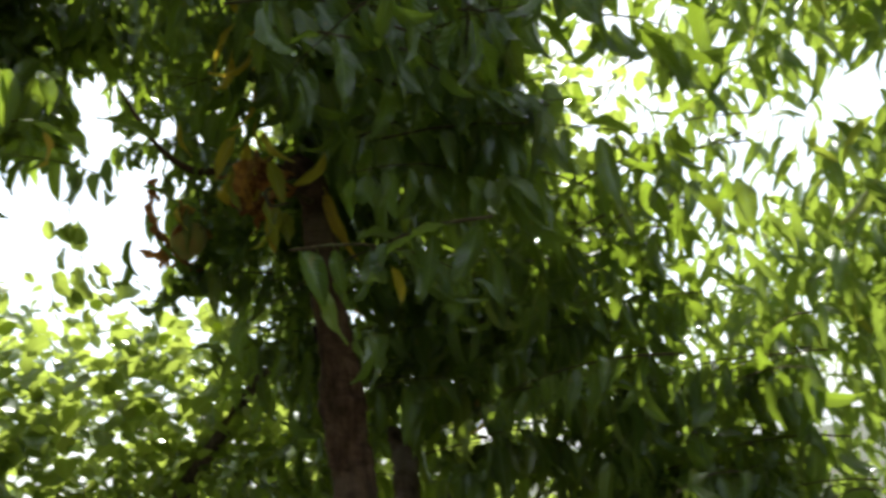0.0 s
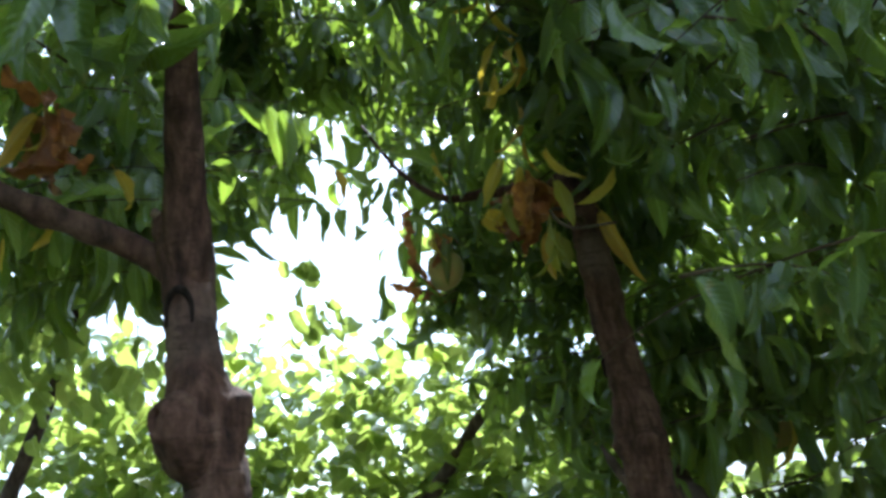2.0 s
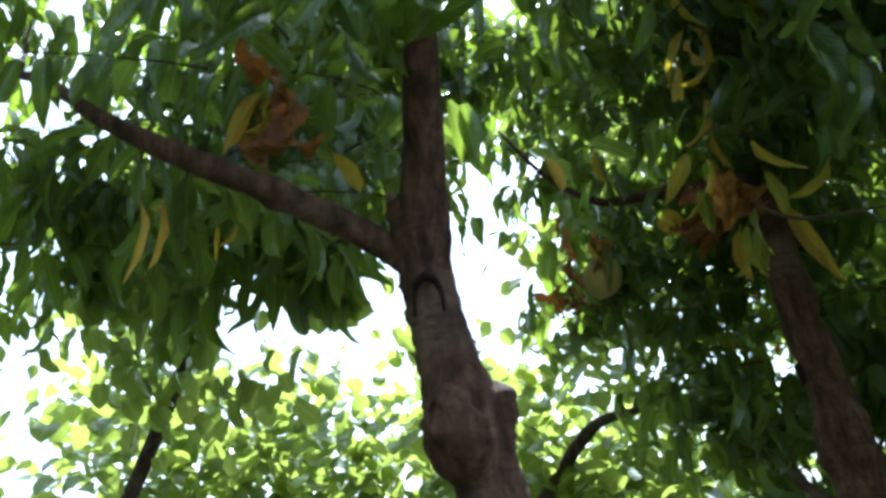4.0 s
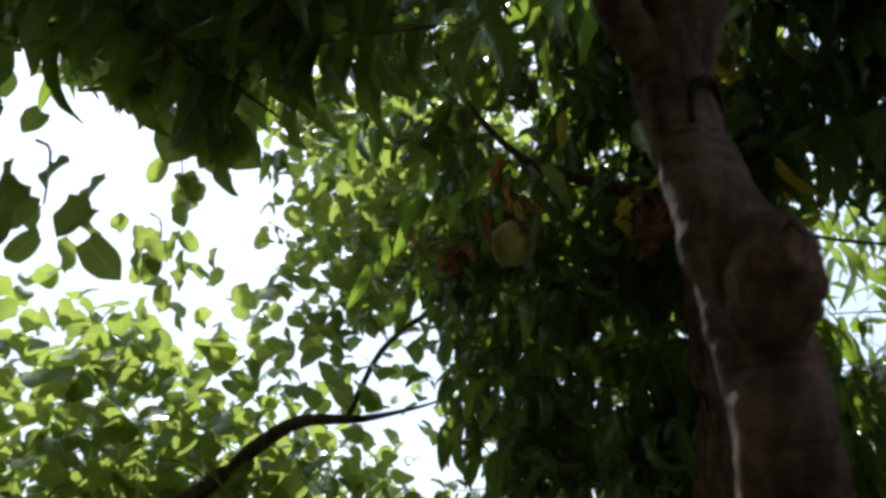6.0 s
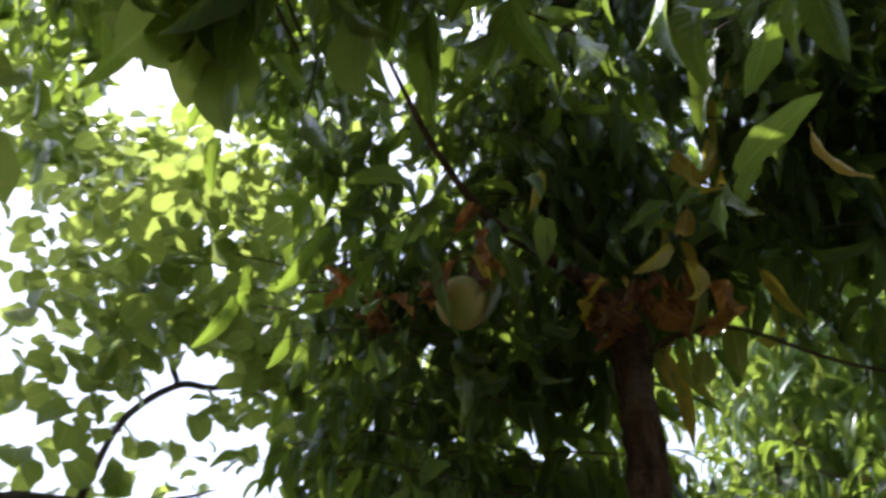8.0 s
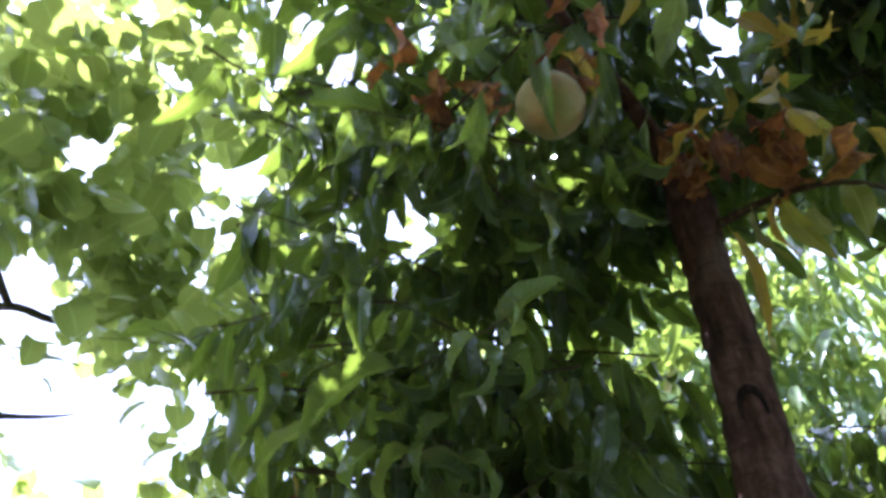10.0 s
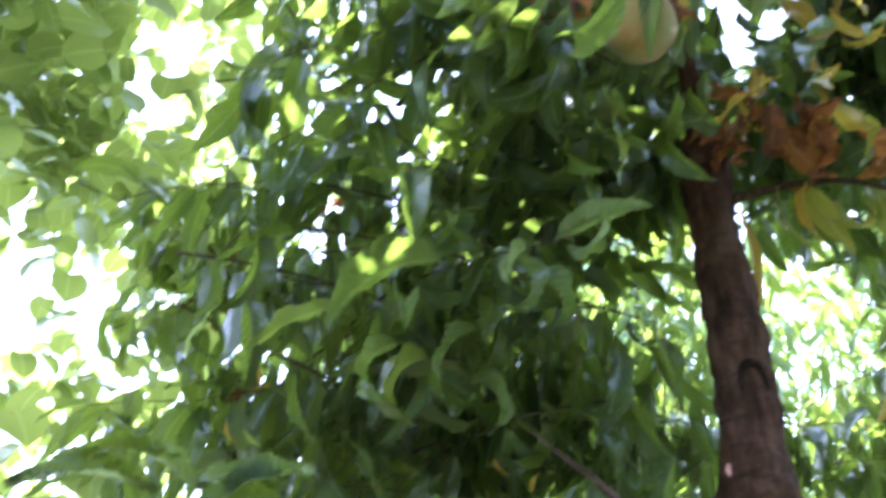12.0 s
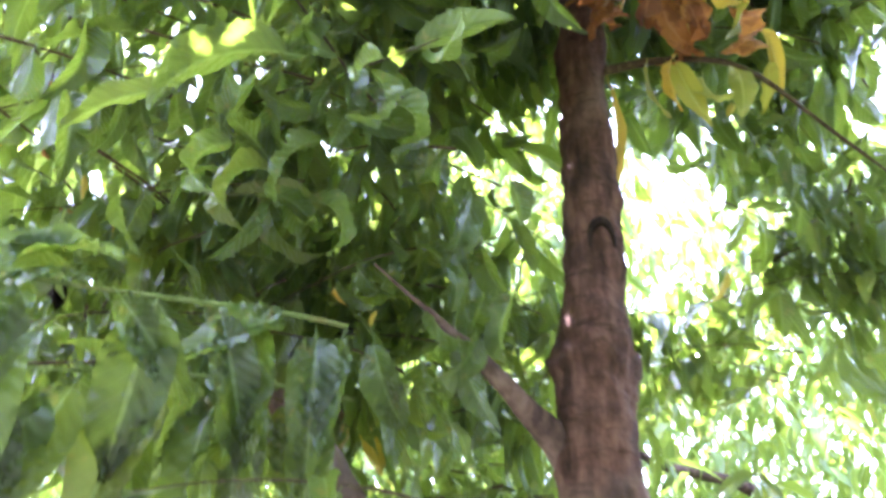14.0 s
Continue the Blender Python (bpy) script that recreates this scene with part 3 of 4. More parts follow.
LIMB_B = [(-0.15, 1.15, 1.08, 0.042), (-0.165, 1.25, 1.35, 0.036), (-0.168, 1.36, 1.62, 0.0335), (-0.176, 1.364, 1.72, 0.033), (-0.174, 1.36, 1.775, 0.0345), (-0.18, 1.355, 1.89, 0.0285), (-0.186, 1.35, 2.02, 0.0265), (-0.195, 1.342, 2.16, 0.0245), (-0.225, 1.335, 2.21, 0.021)]
limb("limb", LIMB_B, PEACH_BARK, peach_tree, "reddish-brown limb with cracked bark rings", steps=22, sides=36, rough=0.12, seed=8.0, swell=((0.5, 0.16, 0.03), (0.68, 0.1, 0.015), (0.86, 0.14, 0.03)))
LIMB_BU = [(-0.2, 1.34, 2.15, 0.017), (-0.255, 1.325, 2.2, 0.013), (-0.34, 1.305, 2.225, 0.009), (-0.43, 1.29, 2.245, 0.007), (-0.52, 1.28, 2.33, 0.005), (-0.6, 1.27, 2.46, 0.003)]
limb("limb", LIMB_BU, PEACH_BARK, peach_tree, steps=7, sides=12, seed=9.0)
limb("limb", [(-0.185, 1.33, 2.12, 0.006), (-0.17, 1.25, 2.12, 0.0042), (-0.149, 1.178, 2.095, 0.003), (-0.082, 1.107, 2.034, 0.0022), (0.02, 1.03, 1.99, 0.0014)], TWIG_BARK, peach_tree, "thin dark side branch", steps=6, sides=8, seed=10.0)
LIMB_C = [(-0.165, 1.37, 1.61, 0.02), (-0.174, 1.386, 1.672, 0.0155), (-0.196, 1.399, 1.701, 0.0135), (-0.248, 1.421, 1.732, 0.0092), (-0.288, 1.451, 1.768, 0.0055), (-0.307, 1.467, 1.787, 0.003), (-0.323, 1.484, 1.803, 0.0018), (-0.345, 1.505, 1.825, 0.001)]
limb("limb", LIMB_C, PINK_BARK, peach_tree, "thin pinkish-grey side limb", steps=9, sides=14, rough=0.12, seed=12.0, swell=((0.55, 0.25, 0.03), (0.72, 0.2, 0.02)))
LIMB_D = [(-0.15, 1.18, 1.1, 0.03), (-0.16, 1.45, 1.42, 0.024), (-0.225, 1.601, 1.661, 0.0225), (-0.251, 1.622, 1.7, 0.0205), (-0.278, 1.638, 1.735, 0.0175), (-0.287, 1.643, 1.748, 0.011)]
limb("limb", LIMB_D, PINK_BARK, peach_tree, "pinkish-grey limb sawn off short", steps=12, sides=24, rough=0.16, seed=15.0, swell=((0.72, 0.12, 0.03),))


def arch(place, out, wide, high, r, parent, label):
    """A grown-over pruning cut: a dark lip of bark in the shape of an arch."""
    d = Vector(out).normalized()
    side = d.cross(Vector((0, 0, 1))).normalized()
    up = side.cross(d)
    rows = []
    for k in range(9):
        a = math.pi * k / 8
        q = Vector(place) + side * math.cos(a) * wide + up * (math.sin(a) ** 0.7 * high) - d * abs(math.cos(a)) ** 2 * wide * 0.35
        rows.append((*q, r * (0.35 + 0.65 * math.sin(a))))
    return limb("pruning_scar", rows, CUT_BARK, parent, label, steps=4, sides=8, rough=0.2)


limb("burl", [(-0.293, 0.736, 1.762, 0.012), (-0.295, 0.713, 1.79, 0.023), (-0.294, 0.7, 1.822, 0.0245), (-0.295, 0.696, 1.846, 0.018), (-0.297, 0.697, 1.858, 0.007)], PEACH_BARK, peach_tree, "knobbly burl under a pruned branch", steps=8, sides=24, rough=0.2, seed=21.0)
limb("burl", [(-0.295, 0.743, 1.8, 0.017), (-0.288, 0.749, 1.832, 0.0195), (-0.286, 0.751, 1.85, 0.015), (-0.288, 0.751, 1.862, 0.005)], PEACH_BARK, peach_tree, "knobbly burl under a pruned branch", steps=8, sides=20, rough=0.22, seed=23.0)
knot("pruning_scar", (-0.291, 0.672, 1.83), (0.25, -1, 0.1), 0.0105, peach_tree, "dark hollow pruning knot")
arch((-0.316, 0.7055, 1.932), (0.5, -0.87, 0.1), 0.0145, 0.036, 0.005, peach_tree, "dark arched pruning scar")
arch((-0.207, 1.336, 1.88), (-0.9, -0.45, 0.1), 0.012, 0.028, 0.005, peach_tree, "dark arched pruning scar")
knot("pruning_scar", (-0.166, 1.335, 1.775), (0.6, -0.8, 0.0), 0.009, peach_tree, "small dark knot")

twigs, leaf_rows = [], []


def twig_with_leaves(start, way, length, count, r, sag=0.6, droop=1.8, gaps=(), room=0.42, thick=0.0017, scale=(0.6, 1.05), share=0.9):
    """A thin shoot that sags, with leaves on alternate sides that hang down."""
    p, d = Vector(start), Vector(way).normalized()
    line, n = [(*p, thick)], 6
    for i in range(n):
        d = (d + Vector((r.uniform(-0.14, 0.14), r.uniform(-0.14, 0.14), -sag / n))).normalized()
        p = p + d * length / n
        line.append((*p, thick * (1 - 0.75 * (i + 1) / n)))
    made = 0
    for i in range(count):
        u = (i + 0.5) / count * n
        k = min(int(u), n - 1)
        a, b = Vector(line[k][:3]), Vector(line[k + 1][:3])
        q, t = a.lerp(b, u - k), (b - a).normalized()
        spin = i * 2.4 + r.uniform(-0.5, 0.5)
        side = t.cross(Vector((0, 0, 1)))
        side = side.normalized() if side.length > 0.1 else Vector((1, 0, 0))
        over = side.cross(t)
        out = side * math.cos(spin) + over * math.sin(spin)
        grow = (t * r.uniform(0.1, 0.7) + out * 0.8 + Vector((r.uniform(-0.4, 0.4), r.uniform(-0.4, 0.4), -droop * r.uniform(0.0, 1.5)))).normalized()
        tip = q + grow * 0.09 + Vector((0, 0, -0.03))
        if near_camera_track(tip, room) or near_camera_track(q, room) or in_clear(tip) or in_clear(q) or in_clear((tip + q) * 0.5) or in_gap(tip, gaps, 0, 99, share) or in_gap(q, gaps, 0, 99, share):
            continue
        leaf_rows.append((q, leaf_pose(q, grow, Vector((0, 0, 1)) + out * 0.5 + Vector((r.uniform(-0.6, 0.6), r.uniform(-0.6, 0.6), 0)), r.uniform(*scale))))
        made += 1
    if made > count * 0.6:
        twigs.append(line)
    return made


r = random.Random(5)
# regions of the crown: middle, half-widths, shoots
CROWN = [
    ((-0.30, 1.45, 2.35), (0.62, 0.50, 0.55), 145, 0.86),
    ((0.05, 1.70, 1.88), (0.52, 0.40, 0.50), 95, 0.85),
    ((0.36, 1.35, 2.16), (0.36, 0.42, 0.42), 84, 0.78),
    ((0.45, 1.78, 1.80), (0.32, 0.30, 0.40), 36, 0.85),
    ((0.05, 1.12, 2.48), (0.34, 0.24, 0.24), 60, 0.95),
    ((-0.05, 1.15, 2.22), (0.14, 0.14, 0.12), 12, 0.95),
    ((-0.78, 1.12, 2.40), (0.36, 0.30, 0.30), 48, 1.0),
    ((-0.60, 1.55, 2.35), (0.25, 0.25, 0.40), 22, 1.0),
    ((-0.38, 1.58, 1.88), (0.24, 0.20, 0.30), 36, 0.78),
    ((-0.20, 1.58, 2.20), (0.22, 0.16, 0.30), 34, 1.0),
    ((-0.05, 1.66, 1.95), (0.22, 0.14, 0.26), 22, 1.0),
    ((-0.58, 1.80, 2.15), (0.18, 0.16, 0.36), 60, 0.72),
    ((-0.28, 1.86, 2.00), (0.22, 0.14, 0.26), 60, 0.75),
    ((-0.08, 1.21, 2.37), (0.20, 0.20, 0.20), 36, 0.90),
    ((-0.24, 1.46, 2.63), (0.25, 0.20, 0.20), 40, 0.95),
    ((-0.00, 1.41, 2.55), (0.22, 0.20, 0.20), 40, 0.95),
    ((-0.03, 1.78, 2.08), (0.25, 0.15, 0.25), 36, 0.90),
    ((0.24, 1.84, 1.67), (0.25, 0.20, 0.18), 36, 0.85),
    ((-1.06, 1.20, 2.66), (0.26, 0.22, 0.10), 50, 1.0),
    ((0.25, 0.98, 2.10), (0.22, 0.16, 0.20), 22, 0.72),
    ((0.27, 1.22, 2.08), (0.20, 0.16, 0.30), 46, 0.85),
    ((-0.42, 0.62, 2.34), (0.26, 0.22, 0.14), 12, 0.8),
    ((-0.70, 0.80, 2.32), (0.30, 0.22, 0.20), 24, 0.9),
    ((-1.02, 0.70, 2.34), (0.30, 0.25, 0.20), 40, 0.9),
    # regions near z 3 are added, mostly unseen, to keep sun off leaves below
    ((-0.72, 1.5, 3.05), (0.62, 0.55, 0.32), 150, 1.1),
    ((-1.05, 1.3, 3.0), (0.65, 0.55, 0.3), 150, 1.1),
    ((-0.12, 1.45, 2.98), (0.32, 0.40, 0.20), 60, 1.1),
    ((0.02, 1.02, 2.62), (0.24, 0.16, 0.20), 46, 0.95),
    ((-1.2, 1.85, 2.95), (0.5, 0.4, 0.25), 90, 1.1),
]
for c, h, count, size in CROWN:
    for i in range(count):
        q = Vector((r.gauss(0, 0.5), r.gauss(0, 0.5), r.gauss(0, 0.5)))
        if q.length > 1.1:
            q = q.normalized() * r.uniform(0.3, 1.1)
        p = Vector(c) + Vector((q.x * h[0], q.y * h[1], q.z * h[2]))
        share = r.uniform(0.55, 1.1)
        if in_gap(p, SKY_GAPS, 0.03, 99, share) or in_gap(p, NEAR_GAPS, 0.03, 99, share):
            continue
        a = r.uniform(0, 6.28)
        start = p - Vector((math.cos(a), math.sin(a), 0.3)) * 0.12
        twig_with_leaves(start, (math.cos(a), math.sin(a), 0.25), r.uniform(0.2, 0.34), r.randint(12, 17), r, gaps=SKY_GAPS + NEAR_GAPS, share=share - 0.08, scale=(0.62 * size, 1.06 * size))

# the shoot that reaches towards the camera's path, with large glossy leaves
for start, way, length, count in (((-0.34, 1.5, 1.83), (-0.8, 0.1, 0.12), 0.26, 13), ((-0.3, 1.48, 1.95), (-0.75, -0.05, 0.1), 0.28, 13), ((-0.36, 1.42, 2.05), (-0.7, -0.1, 0.2), 0.24, 12)):
    twig_with_leaves(start, way, length, count, r, sag=0.15, droop=1.3, room=0.42, thick=0.002, scale=(0.6, 0.88))
STEM_AT, STEM_WAY = Vector((-0.33, 1.497, 1.76)), Vector((-0.942, 0.27, -0.2)).normalized()
stem_line = [(*(STEM_AT + STEM_WAY * u + Vector((0, 0, 0.004 * math.sin(u * 17)))), 0.0023 - 0.0035 * u) for u in (0.045, 0.08, 0.12, 0.19, 0.26, 0.32, 0.38, 0.44)]
limb("stem", stem_line, GREEN_STEM, peach_tree, "yellow-green shoot", steps=3, sides=7, rough=0.02)
SHOOT = [mesh_of("leaf", *blade(rng.uniform(0.095, 0.118), rng.uniform(0.042, 0.049), rng.uniform(0.5, 1.7), rng.uniform(0.25, 0.7), rng.uniform(0.04, 0.09), rng.uniform(-0.6, 0.6), "lance", rng, rows=34, half=5, power=rng.uniform(0.5, 1.2), crinkle=0.26), PEACH_LEAF) for k in range(9)]
# along the shoot, rise of the leaf's first way, sideways, size
for i, (u, rise, aside, size) in enumerate(((0.015, -0.9, 0.2, 0.9), (0.045, -0.8, -0.3, 0.95), (0.075, -1.0, 0.1, 1.05), (0.10, -0.2, -0.7, 0.85), (0.13, -1.0, 0.05, 0.95), (0.16, -0.8, 0.35, 0.8), (0.205, -0.9, -0.05, 1.1), (0.235, -0.5, 0.5, 0.75), (0.25, 0.25, -0.6, 0.8), (0.28, -0.4, -0.25, 0.85), (0.30, -0.7, 0.1, 1.0), (0.325, -0.9, -0.1, 0.95), (0.345, -0.6, 0.3, 0.75), (0.38, -0.4, 0.4, 0.75))):
    q = STEM_AT + STEM_WAY * u
    out = (Vector((-0.8, 1.2, 1.55)) - q).normalized()
    linked("leaf", SHOOT[i % 9], PEACH_LEAF, peach_tree, m=leaf_pose(q, STEM_WAY * -aside + Vector((0, 0, rise)) + out * 0.25, out + Vector((r.uniform(-0.5, 0.5), r.uniform(-0.5, 0.5), r.uniform(0.0, 0.9))), size))

# leaves that arch up from its end, and a second row that hangs below it
for i, (u, rise, aside, size) in enumerate(((0.31, 0.7, -0.7, 0.75), (0.335, 0.5, -0.8, 0.7), (0.35, -0.6, -0.3, 0.65), (0.30, 0.5, 0.6, 0.65), (0.25, 0.6, -0.5, 0.65), (0.365, -0.3, -0.6, 0.65))):
    q = STEM_AT + STEM_WAY * u
    out = (Vector((-0.8, 1.2, 1.55)) - q).normalized()
    linked("leaf", SHOOT[(i + 4) % 9], PEACH_LEAF, peach_tree, m=leaf_pose(q, STEM_WAY * -aside + Vector((0, 0, rise)) + out * 0.2, Vector((0, 0, 1)) + out * 0.6, size))
LOW_AT = STEM_AT + Vector((0.0, 0.045, -0.045))
limb("stem", [(*(LOW_AT + STEM_WAY * u + Vector((0, 0, 0.005 * math.sin(u * 15)))), 0.002 - 0.003 * u) for u in (-0.02, 0.06, 0.14, 0.22, 0.30, 0.38, 0.43)], GREEN_STEM, peach_tree, "yellow-green shoot", steps=3, sides=7, rough=0.02)
for i in range(15):
    q = LOW_AT + STEM_WAY * (0.02 + 0.027 * i)
    out = (Vector((-0.8, 1.2, 1.55)) - q).normalized()
    linked("leaf", SHOOT[(i * 4 + 1) % 9], PEACH_LEAF, peach_tree, m=leaf_pose(q, STEM_WAY * r.uniform(-0.3, 0.5) + Vector((0, 0, -0.8)) + out * r.uniform(-0.2, 0.3), out + Vector((r.uniform(-0.6, 0.6), r.uniform(-0.6, 0.6), r.uniform(0.0, 0.7))), r.uniform(0.85, 1.1)))

# a bunch of small leaves on the thin limb, and leaves round the big limb's fork
for start, way, length, count in (((-0.47, 0.55, 2.13), (-0.7, 0.5, 0.1), 0.2, 10), ((-0.45, 0.57, 2.1), (-0.2, 0.8, 0.0), 0.2, 10), ((-0.52, 0.53, 2.17), (-0.8, 0.2, -0.1), 0.22, 11), ((-0.35, 0.72, 2.1), (-0.3, 0.3, 0.4), 0.2, 8)):
    twig_with_leaves(start, way, length, count, r, sag=0.4, droop=1.0, room=0.36, thick=0.002, scale=(0.5, 0.9))
# large leaves that hang from a shoot of the upright limb
for start, way in (((-0.275, 0.70, 2.27), (0.35, -0.7, -0.1)), ((-0.28, 0.69, 2.25), (0.05, -0.8, 0.05))):
    twig_with_leaves(start, way, 0.2, 10, r, sag=0.5, droop=2.0, room=0.36, thick=0.002, scale=(0.95, 1.25))
# shoots round the fruit
for start, way, length, count in (((-0.5, 1.285, 2.27), (-0.5, 0.1, -0.5), 0.2, 9), ((-0.47, 1.33, 2.24), (-0.3, 0.4, -0.4), 0.16, 8), ((-0.42, 1.31, 2.23), (0.4, 0.2, -0.4), 0.16, 8)):
    twig_with_leaves(start, way, length, count, r, sag=0.5, droop=1.5, room=0.36, scale=(0.55, 0.9))
top_leaves = leaf_rows
leaf_rows = []
# unseen leaves added over the camera's path to block light from the sky
for c, h, count in (((-0.45, 0.15, 2.95), (0.65, 0.5, 0.2), 140), ((-0.95, 0.35, 2.95), (0.5, 0.5, 0.2), 80), ((-1.3, 0.3, 2.9), (0.4, 0.45, 0.2), 60), ((-0.5, -0.5, 2.9), (0.75, 0.35, 0.22), 110)):
    for i in range(count):
        p = Vector([m + w * r.gauss(0, 0.55) for m, w in zip(c, h)])
        a = r.uniform(0, 6.28)
        if p.y < 0.8 and not in_gap(p, SKY_GAPS, 0.05):
            twig_with_leaves(p, (math.cos(a), math.sin(a), 0.2), r.uniform(0.25, 0.36), r.randint(12, 17), r, gaps=SKY_GAPS + NEAR_GAPS, scale=(0.8, 1.25))
cloud("crown", LANCE_FAR, [(r.randrange(len(LANCE_FAR)), m) for q, m in leaf_rows], PEACH_LEAF, peach_tree, "unseen leaves added above the camera to shade the crown")
leaf_rows = top_leaves
leaf_rows.sort(key=lambda row: (row[0] - Vector((-0.5, 1.4, 1.95))).length)
NEAR_LEAVES = [mesh_of("leaf", *kind, PEACH_LEAF) for kind in LANCE_NEAR]
for q, m in leaf_rows[:300]:
    linked("leaf", NEAR_LEAVES[r.randrange(len(NEAR_LEAVES))], PEACH_LEAF, peach_tree, m=m)
cloud("crown", LANCE, [(r.randrange(len(LANCE)), m) for q, m in leaf_rows[300:]], PEACH_LEAF, peach_tree, "drooping narrow green leaves")
bm = bmesh.new()
twigs.sort(key=lambda line: (Vector(line[3][:3]) - Vector((-0.5, 1.4, 1.95))).length)
for line in twigs[:110]:
    limb("twig", line, TWIG_BARK, peach_tree, steps=2, sides=5, rough=0.0)
for line in twigs[110:]:
    tube(bm, line, 1, 4, 0.0)
tagged(part("shoot", bm, TWIG_BARK, peach_tree, "thin reddish twigs"), kind="stuff")

# leaves that catch the sky on their upper faces, and ones that arch out with the light behind them: place, way, size
for place, way, size in (
    ((-0.562, 1.412, 2.10), (0.2, 0.2, -0.9), 0.66), ((-0.50, 1.388, 2.096), (0.3, 0.1, -0.9), 0.66), ((-0.447, 1.351, 2.09), (0.3, 0.05, -0.9), 0.55),
    ((-0.489, 1.509, 1.997), (0.2, 0.1, -0.93), 0.55), ((-0.499, 1.566, 1.904), (0.3, -0.1, -0.88), 0.6), ((-0.472, 1.529, 1.918), (0.05, 0.2, -0.96), 0.6), ((-0.531, 1.562, 2.065), (0.3, 0.1, -0.9), 0.5),
):
    linked("leaf", NEAR_LEAVES[r.randrange(len(NEAR_LEAVES))], PEACH_LEAF, peach_tree, m=leaf_pose(place, way, Vector((-0.75, -0.3, 0.35)) + Vector((r.uniform(-0.2, 0.2), r.uniform(-0.2, 0.2), r.uniform(-0.2, 0.2))), size))
for place, way, size in (((-0.529, 1.458, 1.885), (-0.45, 0.6, 0.0), 0.95), ((-0.459, 1.478, 1.87), (-0.4, 0.55, -0.2), 0.8), ((-0.508, 1.513, 1.916), (-0.75, 0.44, -0.1), 0.65), ((-0.487, 1.498, 1.939), (-0.5, 0.7, 0.0), 0.8), ((-0.539, 1.629, 1.977), (-0.5, 0.56, -0.2), 0.7)):
    linked("leaf", SHOOT[r.randrange(9)], PEACH_LEAF, peach_tree, m=leaf_pose(place, way, Vector((0.2, -0.3, 1)), size))

# yellowed and dry leaves: place, way they hang, size
for i, kind in enumerate(DRY):
    v = kind[0].copy()
    for k in range(len(v)):
        w = noise.noise_vector(Vector(v[k]) * 42 + Vector((i * 7, 0, 0)))
        fine = noise.noise_vector(Vector(v[k]) * 130 + Vector((0, i * 5, 0)))
        v[k] += np.array(w) * 0.007 + np.array(fine) * 0.0025
    DRY[i] = (v, kind[1], kind[2], mesh_of("dry_leaf", v, kind[1], kind[2], DRY_LEAF))
YELLOW = [mesh_of("yellow_leaf", *blade(r.uniform(0.08, 0.12), r.uniform(0.02, 0.034), r.uniform(0.2, 1.5), r.uniform(0.4, 1.0), 0.08, r.uniform(-1.5, 1.5), "lance", r), YELLOW_LEAF) for k in range(8)]

TURNING = [mesh_of("leaf", *blade(r.uniform(0.09, 0.115), r.uniform(0.034, 0.044), r.uniform(0.2, 1.2), r.uniform(0.2, 0.7), 0.06, r.uniform(-0.9, 0.9), "lance", r, rows=16, half=3, crinkle=0.1), TURNING_LEAF) for k in range(6)]


def odd_leaf(name, mesh, material, place, way, size, label, face=None):
    face = face or Vector((r.uniform(-1, 1), r.uniform(-1, 1), r.uniform(0, 1)))
    linked(name, mesh, material, peach_tree, label, leaf_pose(place, way, face, size))


def dry_bunch(middle, half, count, sizes, yellow=0.2):
    for i in range(count):
        q = Vector([c + h * r.uniform(-1, 1) for c, h in zip(middle, half)])
        way = Vector((r.uniform(-0.55, 0.55), r.uniform(-0.55, 0.55), r.uniform(-1.2, -0.3)))
        if r.random() < yellow:
            odd_leaf("yellow_leaf", YELLOW[r.randrange(8)], YELLOW_LEAF, q, way, r.uniform(*sizes) * 0.8, "yellowed hanging leaf")
        else:
            odd_leaf("dry_leaf", DRY[r.randrange(10)][3], DRY_LEAF, q, way, r.uniform(*sizes), "curled dry orange leaf")


for k in range(6):
    u = k / 5
    dry_bunch((-0.275 + 0.065 * u, 1.31 - 0.105 * u, 2.19 - 0.02 * u), (0.016, 0.016, 0.02), 3, (0.4, 0.8), 0.12)
# the broad orange leaf at the limb's end, and curled brown ones that hang below it
WIDE = mesh_of("yellow_leaf", *blade(0.078, 0.042, 0.5, 0.3, 0.1, 0.4, "lance", r, rows=18, half=4, crinkle=0.16), YELLOW_LEAF)
odd_leaf("yellow_leaf", WIDE, YELLOW_LEAF, (-0.304, 1.225, 2.155), (0.0, 0.98, -0.12), 1.0, "broad yellow-orange leaf", Vector((-0.75, -0.1, 0.5)))
odd_leaf("dry_leaf", DRY[2][3], DRY_LEAF, (-0.292, 1.243, 2.145), (0.3, 0.15, -0.9), 0.8, "broad orange dry leaf", Vector((-0.7, -0.3, 0.4)))
for place, way, size in (((-0.225, 1.245, 2.17), (0.05, 0.0, -1), 1.0), ((-0.20, 1.215, 2.165), (0.2, -0.2, -1), 0.9), ((-0.25, 1.29, 2.15), (-0.1, 0.1, -1), 0.7), ((-0.185, 1.18, 2.16), (0.25, -0.3, -1), 0.9)):
    odd_leaf("dry_leaf", DRY[r.randrange(10)][3], DRY_LEAF, place, way, size, "curled dry brown leaf")
for place, size in (((-0.205, 1.27, 2.10), 0.75), ((-0.185, 1.245, 2.105), 0.85), ((-0.17, 1.22, 2.09), 0.75), ((-0.215, 1.17, 2.15), 0.7), ((-0.15, 1.19, 2.11), 0.8), ((-0.12, 1.15, 2.13), 0.75)):
    odd_leaf("leaf", TURNING[r.randrange(6)], TURNING_LEAF, place, (r.uniform(-0.25, 0.25), r.uniform(-0.25, 0.25), -1), size, "leaf turning yellow")
